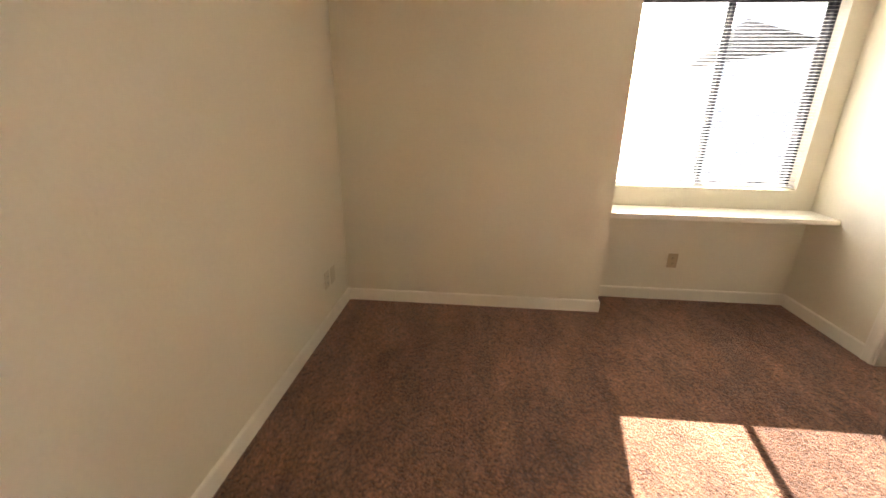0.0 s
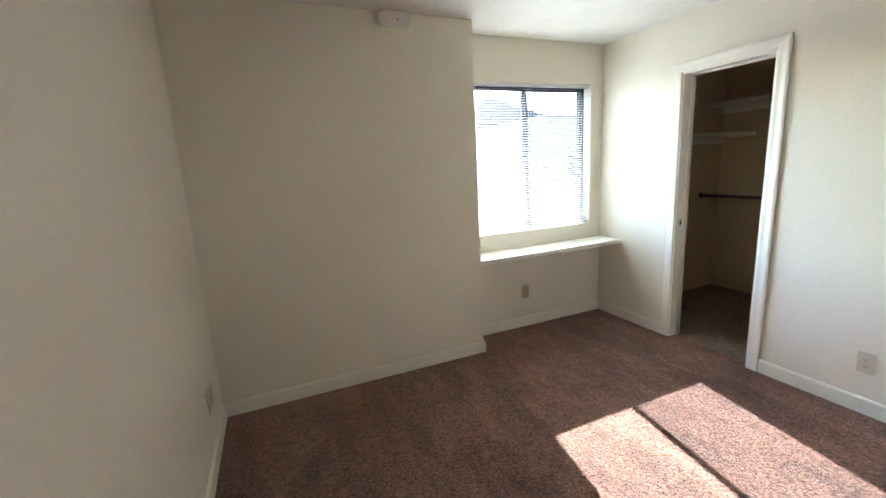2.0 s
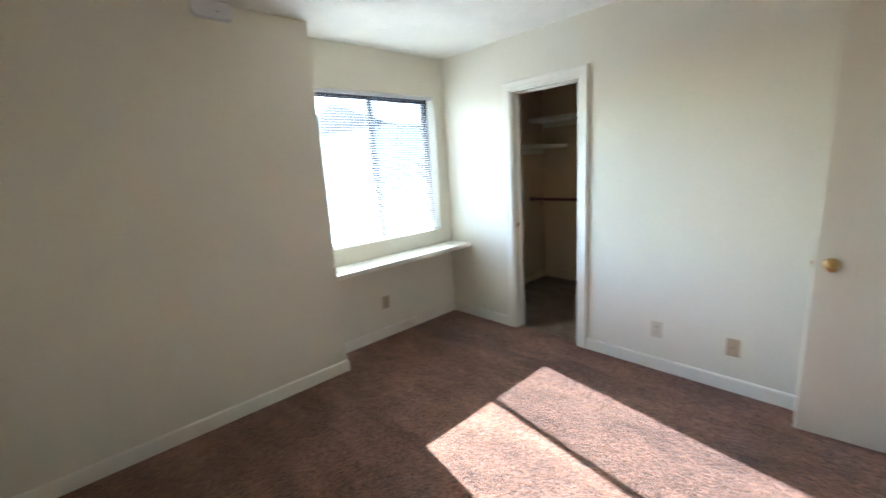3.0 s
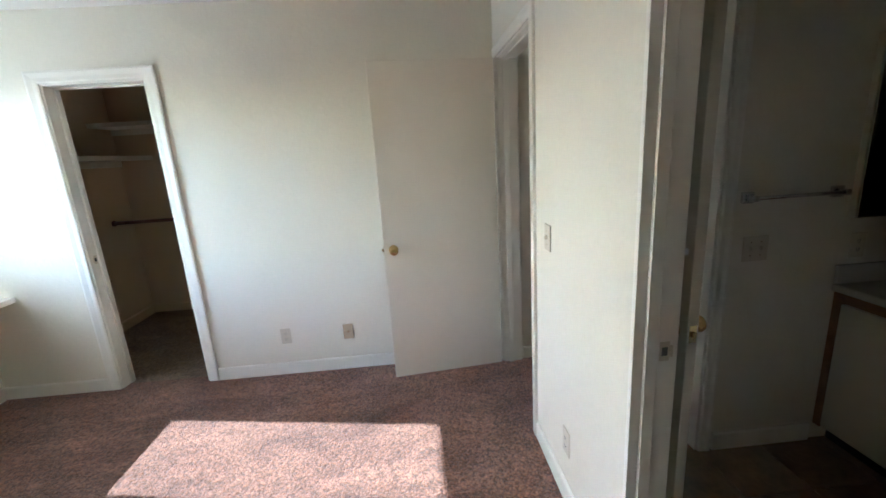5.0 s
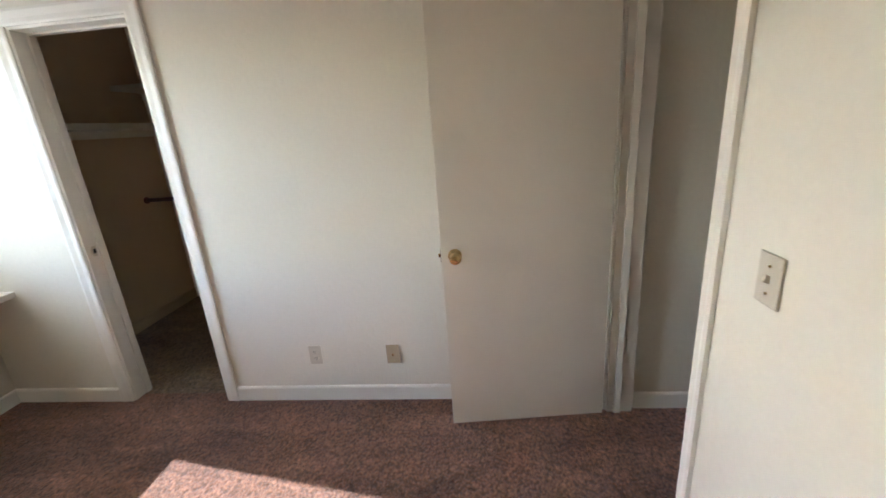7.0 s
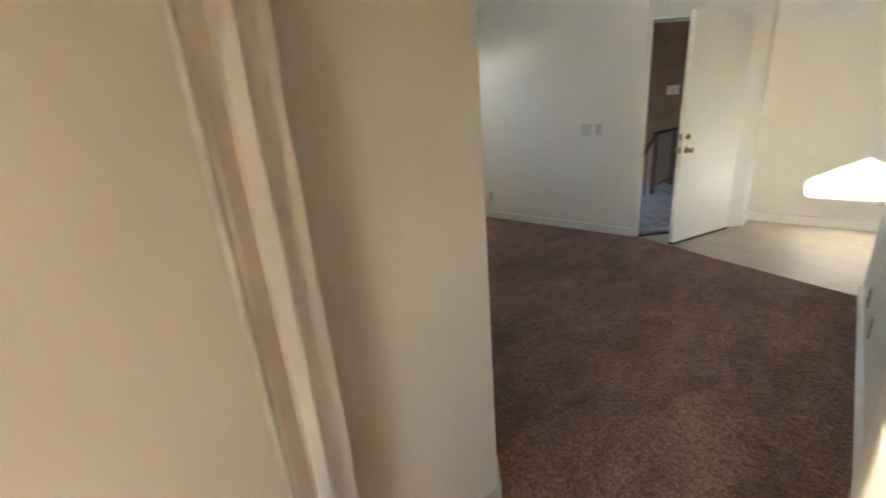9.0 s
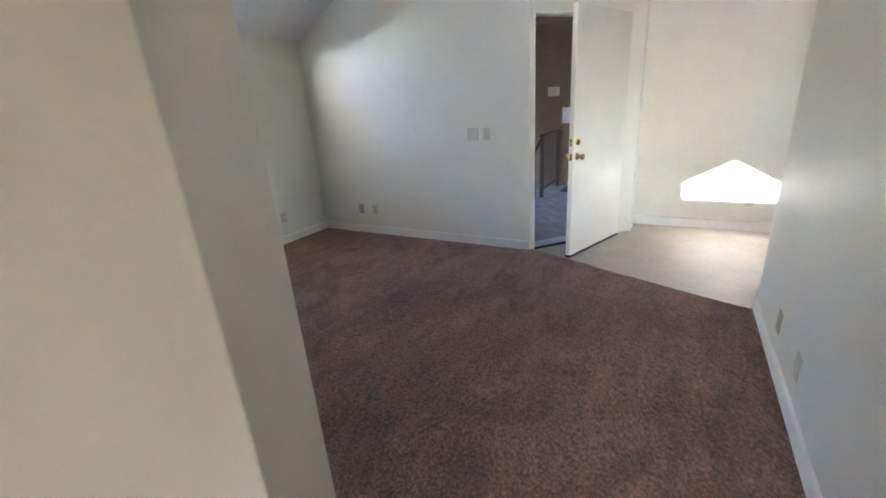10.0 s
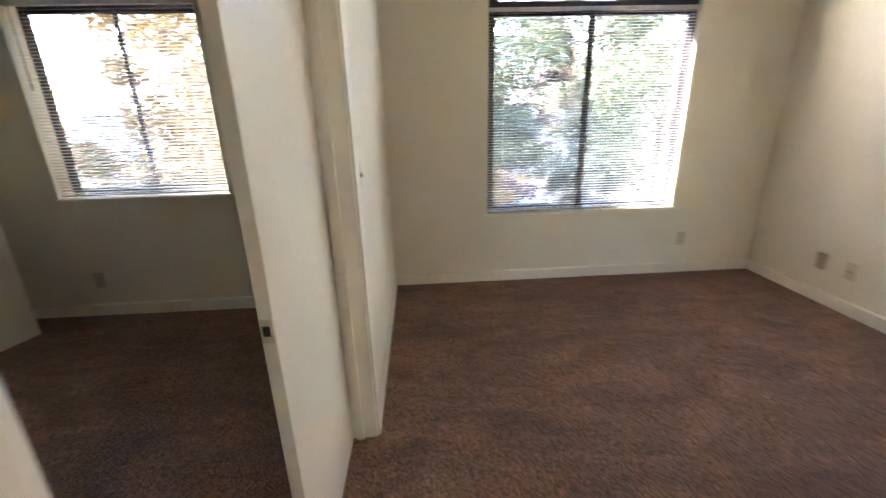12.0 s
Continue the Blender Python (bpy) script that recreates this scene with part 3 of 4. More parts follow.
lab = "sloping off-white textured vaulted ceiling"
XO = LE + 0.15
slab("ceiling_vault_east", [(RX, GY + 0.12, RZ), (RX, DS - 0.12, RZ), (XO, DS - 0.12, vault(XO)), (XO, WY0, vault(XO)), (xs, WY0, S0), (xa, WC, AZ), (xs, WY1, S0),
                            (XO, WY1, vault(XO)), (XO, GY + 0.12, vault(XO))], 0.1, lab)
slab("ceiling_vault_west", [(RX, GY + 0.12, RZ), (-1.5, GY + 0.12, vault(-1.5)), (-1.5, DS - 0.12, vault(-1.5)), (RX, DS - 0.12, RZ)], 0.1, lab)
slab("ceiling_dormer_south", [(xs, WY0, S0), (XO, WY0, S0), (XO, WC, AZ), (xa, WC, AZ)], 0.1, "small sloping ceiling over the peaked window")
slab("ceiling_dormer_north", [(xs, WY1, S0), (xa, WC, AZ), (XO, WC, AZ), (XO, WY1, S0)], 0.1, "small sloping ceiling over the peaked window")

# floors
bm = bmesh.new()
carpet_pts = [(HW - 0.1, -0.48), (2.33, -0.48), (2.33, -1.40), (5.8, -1.40), (5.8, LS - 0.05), (2.95, LS - 0.02), (2.78, -4.485), (2.60, -4.415), (2.40, -4.34), (2.2, -4.24), (2.04, -4.18), (1.37, -3.92), (HW - 0.1, -3.865)]
f0 = [bm.verts.new((x, y, 0.0)) for x, y in carpet_pts]
f1 = [bm.verts.new((x, y, -0.1)) for x, y in carpet_pts]
bm.faces.new(f0)
bm.faces.new(f1[::-1])
for i in range(len(f0)):
    j = (i + 1) % len(f0)
    bm.faces.new((f0[i], f0[j], f1[j], f1[i]))
structure("floor_living", bm, CARPET, "brown cut-pile wall-to-wall carpet with vacuum and tread marks", "carpet")
bm = bmesh.new()
vin_pts = [(-1.5, DS - 0.1), (FX[0] + 0.02, DS - 0.1), (FX[0] + 0.02, FX[1]), (EX[0] + 0.03, EX[1]), (2.9, -2.6), (-1.5, -2.5)]
f0 = [bm.verts.new((x, y, -0.008)) for x, y in vin_pts]
f1 = [bm.verts.new((x, y, -0.12)) for x, y in vin_pts]
bm.faces.new(f0)
bm.faces.new(f1[::-1])
for i in range(len(f0)):
    j = (i + 1) % len(f0)
    bm.faces.new((f0[i], f0[j], f1[j], f1[i]))
structure("floor_dining", bm, VINYL, "pale tan sheet vinyl floor catching window light", "vinyl floor")
bm = bmesh.new()
boxb(bm, BW, BX + 0.06, -2.6, -0.48, -0.1, -0.012)
structure("floor_bath", bm, GROUT, "dark grout bed of the bathroom floor", "tile floor")
bm = bmesh.new()
boxb(bm, 2.33, 5.5, -1.40, 1.36, -0.1, 0.0)
structure("floor_bedroom_two", bm, CARPET, "dark brown carpet of the second bedroom", "carpet")

# second bedroom
E2 = 5.38
N2 = 1.19
V0, V1, VZ0, VZ1 = -0.39, 0.74, 0.87, 2.06
wall("wall_two_east", (E2, N2), (E2, LN + 0.12), 0.20, 0, H, [(N2 - V1, N2 - V0, VZ0, VZ1)])
wall("wall_two_north", (HE + 0.12, N2), (E2 + 0.15, N2), 0.15, 0, H)
wall("wall_two_west", (HE + 0.14, -1.2), (HE + 0.14, N2), 0.02, 0, H)
bm = bmesh.new()
boxb(bm, HE + 0.12, E2 + 0.15, LN + 0.12, N2 + 0.15, H, H + 0.1)
structure("ceiling_two", bm, CEIL, "off-white ceiling of the second bedroom", "ceiling")

# ---- windows and blinds ----
slider_window("window_1", (WX0, BR), (WX1, BR), 0.15, WZ0, WZ1, "dark aluminium sliding window above the built-in ledge", 1)
blind((WX0, BR), (WX1, BR), 0.035, WZ0 + 0.012, WZ1, "white mini blind lowered over the bedroom window, slats open", 11)
slider_window("window_2", (LE, WY1), (LE, WY0), 0.15, LZ0, LZ1, "tall aluminium sliding window under a peaked transom", 0, 0.045)
blind((LE, WY1), (LE, WY0), 0.02, LZ0 + 0.012, LZ1, "white mini blind lowered over the living room window, slats open", 5)
slider_window("window_3", (E2, V1), (E2, V0), 0.20, VZ0, VZ1, "aluminium sliding window of the second bedroom", 0)
blind((E2, V1), (E2, V0), 0.035, VZ0 + 0.012, VZ1, "white mini blind lowered over the second bedroom window", 14)

# peaked transom over the living window
e = thing("window_4", Matrix.Identity(4), "triangular transom window with a dark aluminium frame", "window", kind="structure")
gx0, gx1 = LE + 0.045, LE + 0.095


def bar(a, b, w, name, parent, material):
    """A bar of width w in the plane of the transom, from a to b (y, z)."""
    d = Vector((b[0] - a[0], b[1] - a[1]))
    nrm = Vector((-d.y, d.x)).normalized() * w
    bm = bmesh.new()
    ring = [a, b, (b[0] + nrm.x, b[1] + nrm.y), (a[0] + nrm.x, a[1] + nrm.y)]
    v0 = [bm.verts.new((gx0, y, z)) for y, z in ring]
    v1 = [bm.verts.new((gx1, y, z)) for y, z in ring]
    bm.faces.new(v0)
    bm.faces.new(v1[::-1])
    for i in range(4):
        bm.faces.new((v0[i], v0[(i + 1) % 4], v1[(i + 1) % 4], v1[i]))
    return part(name, bm, material, parent)


bar((WY0, LZ1 + 0.006), (WY1, LZ1 + 0.006), 0.04, "window_frame", e, ALU)
bar((WC, AZ), (WY0, S0), 0.03, "window_frame", e, ALU)
bar((WY1, S0), (WC, AZ), 0.03, "window_frame", e, ALU)
bm = bmesh.new()
vs = [bm.verts.new((gx1 - 0.02, y, z)) for y, z in ((WY0, S0), (WY1, S0), (WC, AZ))]
bm.faces.new(vs)
pane = part("pane", bm, GLASS, e)
pane.visible_shadow = False

# sills
bm = bmesh.new()
boxb(bm, LE - 0.02, LE + 0.044, WY0 - 0.03, WY1 + 0.03, LZ0 - 0.02, LZ0 + 0.001, None, 0.004)
structure("window_sill", bm, TRIM, "thin white painted sill under the living room window", "window sill")
bm = bmesh.new()
boxb(bm, E2 - 0.015, E2 + 0.139, V0 - 0.02, V1 + 0.02, VZ0 - 0.018, VZ0 + 0.001, None, 0.004)
structure("window_sill", bm, TRIM, "thin white painted sill under the second bedroom window", "window sill")

# high peaked window over the hall
e = thing("window_5", Matrix.Identity(4), "high peaked clerestory window in the gable wall", "window", kind="structure")
bm = bmesh.new()
vs = [bm.verts.new((x, GY + 0.07, z)) for x, z in ((CW0, CZ0), (CW1, CZ0), (CW1, CZ1), (CC, CZA), (CW0, CZ1))]
bm.faces.new(vs)
pane = part("pane", bm, TINTED, e)
part("window_frame", boxb(bmesh.new(), CW0, CW1, GY + 0.05, GY + 0.09, CZ0, CZ0 + 0.02), ALU, e)

# not in view: extra window that brightens dining corner and hall
slider_window("window_6", (-1.4, DS + 0.5), (-1.4, DS + 1.4), 0.12, 0.9, 2.05, "unseen aluminium sliding window added to bring daylight into the dining corner", 1)

# ---- baseboards ----
for a, b in (((BW, BS), (BW, BN)), ((BW, BN), (NX, BN)), ((NX, BN - 0.013), (NX, BR)), ((NX, BR), (BE, BR)), ((BE, BR), (BE, 2.392)), ((BE, 1.638), (BE, BS)),
             ((1.345, BS), (0.497, BS)),
             ((BX, -1.215), (BX, -1.71)), ((BX + 0.11, -3.90), (BX, -3.90)),
             ((HW, -3.90), (HW, -1.215)), ((HE, -0.56), CH0), (CH0, CH1),
             ((DX1 + 0.065, LN), (LE, LN)), ((LE, LN), (LE, LS)), ((LE, LS), EX), (FX, (FX[0], DS)), ((FX[0], DS), (-1.4, DS)),
             ((E2, N2), (E2, LN + 0.12)), ((HE + 0.14, N2), (E2, N2))):
    baseboard(a, b)
# closet baseboards: their dimness is put into the colour, tan instead of trim white
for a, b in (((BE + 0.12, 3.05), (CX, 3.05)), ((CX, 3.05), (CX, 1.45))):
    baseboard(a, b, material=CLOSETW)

# ---- door frames and doors ----
lab = "cream-white enamelled wooden door frame with moulded casing"
door_frame((BE, 2.325), (BE, 1.705), 0.12, DT, lab + " round the closet", strike=0, stop=0.07, width=0.07)
door_frame((2.165, BS), (1.405, BS), 0.12, DT, lab + " of the bedroom", stop=0.03)
door_frame((0.495, BS), (-0.265, BS), 0.12, DT, lab + " of the bathroom", (False, True), stop=0.028, strike=0)
door_frame((BX, -0.57), (BX, -1.15), 0.11, DT, lab + " between bathroom and hall", stop=0.05, strike=1)
door_frame((DX0, LN), (DX1, LN), 0.12, DT, lab + " of the double doors", stop=0.055)
m_, n_ = frame_of(EX, FX)
fa, fb = m_ @ Vector((0.035, 0, 0)), m_ @ Vector((0.965, 0, 0))
door_frame(fa, fb, 0.12, 2.065, lab + " of the front door", (False, True), stop=0.05, width=0.05)

door_leaf("door_1", (2.159, -0.388), (2.083, 0.365), 2.03, "cream flush bedroom door standing open against the wall", knob_z=0.91)
door_leaf("door_2", (BX - 0.005, -0.598), (BX - 0.5715, -0.634), 2.03, "cream flush bathroom door standing open", knob_z=0.93)
door_leaf("door_3", (DX1 - 0.022, LN + 0.135), (3.335, LN + 0.135), 2.03, "white inactive leaf of the double doors, closed", knobs=(False, False), latch=False)
door_leaf("door_4", (DX0 + 0.022, LN + 0.135), (DX0 - 0.10, LN + 0.74), 2.03, "white active leaf of the double doors, swung open")
door_leaf("door_5", (4.38, 1.11), (5.10, 0.893), 2.03, "cream flush door standing ajar in the second bedroom")
hx = Vector((2.31, -5.27, 0))
tp = Vector((2.60, -4.45, 0))
fd = door_leaf("front_door", (hx.x, hx.y), (tp.x, tp.y), 2.045, "cream enamelled front door standing half open", 0.044, FRONTP, 0.90, hinges=False, bottom=0.02)
mf, nf = frame_of(hx, tp)
for y_, r_ in ((0, 90), (0.044, -90)):
    part("deadbolt", lathe(bmesh.new(), [(0.026, 0), (0.026, 0.006), (0.02, 0.012), (0.019, 0.014), (0.001, 0.0145)], mf @ pose(nf - 0.062, y_, 1.02, r_, 0, 0)), BRASS, fd, "round brass deadbolt rose")
    part("turn_piece", boxb(bmesh.new(), -0.004, 0.004, -0.014, 0.014, 0.0146, 0.026, mf @ pose(nf - 0.062, y_, 1.02, r_, 0, 0), 0.002), BRASS, fd)
part("deadbolt_plate", boxb(bmesh.new(), nf, nf + 0.0015, 0.01, 0.034, 0.99, 1.05, mf), BRASS, fd)
# black sweep fills the gap, also standing in for the shadow line under the door
part("sweep_gap_shade", boxb(bmesh.new(), 0.004, nf + 0.001, -0.004, 0.048, -0.002, 0.0195, mf, 0.001), RUBBER, fd)
for z in (0.25, 1.05, 1.85):
    part("hinge", cyl(bmesh.new(), mf @ Vector((-0.006, -0.006, z - 0.05)), mf @ Vector((-0.006, -0.006, z + 0.05)), 0.007, seg=10), TRIM, fd, "painted-over hinge knuckle")

# strike plate on the edge of the inactive leaf
ob3 = bpy.data.objects["door_3"]
sp = part("strike_plate", boxb(bmesh.new(), 3.3315, 3.3350, LN + 0.135 - 0.032, LN + 0.135 - 0.003, 0.875, 0.935, None, 0.0008), IVORY, ob3, "small brass strike plate with a curved lip")
part("latch_hole", boxb(bmesh.new(), 3.3305, 3.3314, LN + 0.135 - 0.025, LN + 0.135 - 0.009, 0.892, 0.918), DARK, sp)

# ---- bedroom things ----
bm = boxb(bmesh.new(), NX + 0.001, BE - 0.001, BN + 0.012, BR - 0.001, 0.70, 0.737, None, 0.006)
tagged(part("window_ledge", bm, TRIM), "white painted built-in desk ledge under the bedroom window", "shelf")
plate((1.409, BR, 0.32), (0, -1), "almond duplex outlet under the window ledge", "outlet", ALMOND)
plate((BE, 1.129, 0.292), (-1, 0), "ivory duplex outlet on the bedroom wall", "outlet")
plate((BE, 0.69, 0.288), (-1, 0), "tan cable jack plate on the bedroom wall", "coax", ALMOND)
plate((BW, 2.416, 0.33), (1, 0), "ivory outlet low on the wall by the corner", "outlet")
plate((BW, 2.52, 0.325), (1, 0), "ivory wall plate low on the wall by the corner", "blank")
plate((1.182, BS, 1.115), (0, 1), "ivory toggle light switch beside the bedroom door", "switch")
plate((0.945, BS, 0.29), (0, 1), "ivory outlet low beside the bathroom door", "outlet")
# smoke alarm high on the wall
e = thing("smoke_alarm", Matrix.Identity(4), "white rounded smoke alarm high on the wall", "smoke alarm")
bm = boxb(bmesh.new(), -0.108, 0.108, -0.042, -0.001, -0.045, 0.045)
vert_edges = [ed for ed in bm.edges if abs(ed.verts[0].co.y - ed.verts[1].co.y) > 0.01]
bmesh.ops.bevel(bm, geom=vert_edges, offset=0.038, segments=8, affect='EDGES', profile=0.5)
rim = [ed for ed in bm.edges if ed.verts[0].co.y < -0.03 and ed.verts[1].co.y < -0.03]
bmesh.ops.bevel(bm, geom=rim, offset=0.009, segments=3, affect='EDGES', profile=0.5)
bm.transform(pose(0.255, BN, 2.393))
part("case", bm, WHITEP, e)
part("test_button", cyl(bmesh.new(), (0.275, BN - 0.042, 2.385), (0.275, BN - 0.0445, 2.385), 0.004, seg=12), DARK, e, "small dark test button")

# ---- closet ----
bm = boxb(bmesh.new(), BE + 0.125, CX - 0.002, 2.72, 3.048, 1.60, 1.64, None, 0.003)
boxb(bm, BE + 0.125, CX - 0.002, 3.028, 3.048, 1.545, 1.60)
tagged(part("closet_shelf", bm, WALL), "cream painted wooden shelf on the closet's end wall", "shelf")
bm = boxb(bmesh.new(), CX - 0.32, CX - 0.002, 1.46, 3.046, 1.90, 1.94, None, 0.003)
boxb(bm, CX - 0.02, CX - 0.002, 1.46, 3.046, 1.845, 1.90)
tagged(part("closet_shelf", bm, WALL), "cream painted wooden shelf high on the closet's long wall", "shelf")
e = thing("closet_rod", Matrix.Identity(4), "dark reddish wooden clothes rod in the closet", "clothes rod")
part("rod", cyl(bmesh.new(), (CX - 0.28, 1.47, 1.02), (CX - 0.28, 3.04, 1.02), 0.017, seg=16), RODW, e)
part("rod_socket", cyl(bmesh.new(), (CX - 0.28, 3.035, 1.02), (CX - 0.28, 3.05, 1.02), 0.028, seg=16), RODW, e)

# ---- bathroom ----
e = thing("bathroom_vanity", Matrix.Identity(4), "white laminate bathroom vanity with an oak frame", "vanity")
vy, vx0, vx1 = -1.73, 0.62, BX - 0.002
part("body", boxb(bmesh.new(), vx0 - 0.55, vx1, -2.49, vy - 0.02, 0.09, 0.775, None, 0.002), OAK, e, "oak cabinet frame")
part("toe_kick", boxb(bmesh.new(), vx0 - 0.5, vx1 - 0.003, -2.49, vy - 0.08, 0.0, 0.09), DARK, e)
part("end_stile", boxb(bmesh.new(), vx1 - 0.035, vx1, vy - 0.02, vy - 0.001, 0.09, 0.775, None, 0.002), OAK, e)
part("top_rail", boxb(bmesh.new(), vx0 - 0.55, vx1 - 0.035, vy - 0.02, vy - 0.002, 0.735, 0.775, None, 0.002), OAK, e)
for x0, x1, kx in ((vx0 + 0.10, vx1 - 0.04, vx0 + 0.14), (vx0 - 0.30, vx0 + 0.09, vx0 + 0.05)):
    d = part("cabinet_door", boxb(bmesh.new(), x0, x1, vy - 0.0195, vy + 0.002, 0.10, 0.725, None, 0.004), CABW, e, "flat cream laminate door")
    part("handle", lathe(bmesh.new(), [(0.008, 0), (0.007, 0.012), (0.015, 0.018), (0.016, 0.024), (0.008, 0.028)], Matrix.Translation((kx, vy + 0.002, 0.66)) @ pose(0, 0, 0, -90) @ Matrix.Diagonal((1.6, 1, 1, 1)), 16), BRASS, d)
bm = boxb(bmesh.new(), vx0 - 0.57, vx1, -2.49, vy + 0.02, 0.778, 0.812, None, 0.008)
tagged(part("vanity_top", bm, COUNTER), "pale cultured-marble vanity top", "countertop")
tagged(part("backsplash", boxb(bmesh.new(), vx1 - 0.018, vx1, -2.49, vy + 0.015, 0.8125, 0.90, None, 0.004), COUNTER), "low pale marble side splash on the vanity", "backsplash")
bm = bmesh.new()
lathe(bm, [(0.17, 0.0), (0.19, 0.006), (0.2, 0.010), (0.18, 0.012), (0.16, 0.004), (0.1, 0.002), (0.001, 0.001)], Matrix.Translation((0.72, -2.05, 0.812)) @ Matrix.Diagonal((1.15, 0.9, 1, 1)), 32)
tagged(part("wash_basin", bm, WHITEP), "white oval wash basin set in the vanity top", "sink")
e = thing("towel_bar", Matrix.Identity(4), "chrome towel bar with square posts on the bathroom wall", "towel bar")
for y in (-1.255, -1.655):
    part("post", boxb(bmesh.new(), BX - 0.02, BX - 0.001, y - 0.024, y + 0.024, 1.209, 1.257, None, 0.004), CHROME, e)
    part("arm", boxb(bmesh.new(), BX - 0.062, BX - 0.02, y - 0.012, y + 0.012, 1.221, 1.245, None, 0.003), CHROME, e)
part("bar", cyl(bmesh.new(), (BX - 0.05, -1.255, 1.233), (BX - 0.05, -1.655, 1.233), 0.008, seg=14), CHROME, e)
plate((BX, -1.322, 1.006), (-1, 0), "ivory double toggle switch on the bathroom wall", "double")
plate((BX, -1.80, 0.985), (-1, 0), "ivory wall plate over the vanity", "outlet")
e = thing("medicine_cabinet", Matrix.Identity(4), "mirror-fronted medicine cabinet above the vanity", "medicine cabinet")
part("case", boxb(bmesh.new(), BX - 0.030, BX - 0.001, -2.40, -1.735, 1.115, 1.85, None, 0.003), CABW, e)
part("mirror", boxb(bmesh.new(), BX - 0.035, BX - 0.031, -2.39, -1.745, 1.125, 1.84), MIRROR, e)
for a in ((-2.4, -1.735, 1.115, 1.125), (-2.4, -1.735, 1.84, 1.85), (-1.745, -1.735, 1.125, 1.84), (-2.4, -2.39, 1.125, 1.84)):
    part("frame", boxb(bmesh.new(), BX - 0.040, BX - 0.031, a[0], a[1], a[2], a[3], None, 0.001), CHROME, e)
tagged(part("towel_hook", boxb(bmesh.new(), 0.585, 0.62, -0.631, -0.615, 1.17, 1.19, None, 0.004), WHITEP), "small white hook stuck to the bathroom door", "hook")

# ---- living room and hall plates ----
plate((3.525, LS, 1.108), (0, 1), "wide ivory double blank plate on the living room wall", "wide")
plate((3.386, LS, 1.108), (0, 1), "ivory toggle light switch beside the front door", "switch")
plate((5.05, LS, 0.29), (0, 1), "almond duplex outlet on the living room wall", "outlet", ALMOND)
plate((4.842, LS, 0.289), (0, 1), "ivory cable plate on the living room wall", "coax")
plate((LE, -3.89, 0.30), (-1, 0), "ivory duplex outlet under the living room window", "outlet")
plate((4.12, LN, 1.135), (0, -1), "ivory toggle light switch beside the double doors", "switch")
plate((HW, -3.26, 0.24), (1, 0), "almond duplex outlet low on the hall wall", "outlet", ALMOND)
plate((HW, -2.84, 0.245), (1, 0), "ivory wall plate low on the hall wall", "blank")
plate((1.143, DS, 0.298), (0, 1), "ivory outlet low on the dining wall", "outlet")
plate((E2, 0.64, 0.275), (-1, 0), "ivory duplex outlet under the second bedroom window", "outlet")

# ---- outside the front door ----
e = thing("threshold", Matrix.Identity(4), "aluminium front door threshold", "threshold", kind="structure")
part("sill_plate", boxb(bmesh.new(), 0.053, 0.947, 0.012, 0.14, -0.008, 0.022, m_, 0.004), ALUW, e)
# thin black strip along the sill plate's room side
part("dark_edge", boxb(bmesh.new(), 0.053, 0.947, -0.006, 0.0115, -0.008, 0.012, m_, 0.002), RUBBER, e)
land = thing("landing", Matrix.Identity(4), "grey-painted plank landing outside the front door", "deck", kind="structure")
part("joists", boxb(bmesh.new(), 1.2, 4.4, -7.95, -4.7, -0.30, -0.085), DECK, land)
deck_me = bpy.data.meshes.new("plank")
pb = boxb(bmesh.new(), -2.6, 2.6, -0.068, 0.068, -0.04, 0.0, None, 0.004)
pb.to_mesh(deck_me)
pb.free()
deck_me.materials.append(DECK)
for k in range(-22, 23):
    c = Vector((2.9, -6.3, 0)) + Vector((0.8, 0.6, 0)) * (k * 0.145)
    if -8.6 < c.y < -4.2:
        o = new("plank", deck_me)
        o.parent = land
        o.matrix_world = Matrix.Translation((c.x, c.y, -0.045)) @ Matrix.Rotation(math.atan2(-0.8, 0.6), 4, 'Z')
nb = thing("wall_neighbour", Matrix.Identity(4), "tan lap-siding wall across the landing", "wall", kind="structure")
part("sheathing", wall_bm(bmesh.new(), (6.2, -8.0), (-0.5, -8.0), 0.12, -3.0, 3.0), SIDING, nb)
sid_me = bpy.data.meshes.new("siding_board")
pb = bmesh.new()
vs = [pb.verts.new((x, y, z)) for x in (-3.3, 3.3) for y, z in ((0.0, 0.0), (0.022, 0.0), (0.006, 0.2), (0.0, 0.2))]
for i in range(4):
    pb.faces.new((vs[i], vs[(i + 1) % 4], vs[(i + 1) % 4 + 4], vs[i + 4]))
pb.to_mesh(sid_me)
pb.free()
sid_me.materials.append(SIDING)
for k in range(14):
    o = new("siding_board", sid_me)
    o.parent = nb
    o.matrix_world = Matrix.Translation((2.85, -7.999, -0.1 + k * 0.2))
e = thing("neighbour_door", Matrix.Identity(4), "dark brown front door across the landing", "door")
part("frame", boxb(bmesh.new(), 2.42, 3.50, -7.985, -7.962, -0.04, 2.14, None, 0.004), SIDING, e)
part("slab", boxb(bmesh.new(), 2.50, 3.42, -7.96, -7.93, -0.03, 2.05, None, 0.004), DDOOR, e)
part("door_shoe", boxb(bmesh.new(), 2.50, 3.42, -7.928, -7.905, -0.03, 0.03, None, 0.003), ALUW, e)
knob(e, pose(3.355, -7.93, 0.93, -90, 0, 180))
part("deadbolt", lathe(bmesh.new(), [(0.026, 0), (0.026, 0.006), (0.018, 0.014), (0.001, 0.015)], pose(3.355, -7.93, 1.08, -90, 0, 180)), BRASS, e)
e = thing("notice", Matrix.Identity(4), "white paper notice hung beside the dark door", "paper notice")
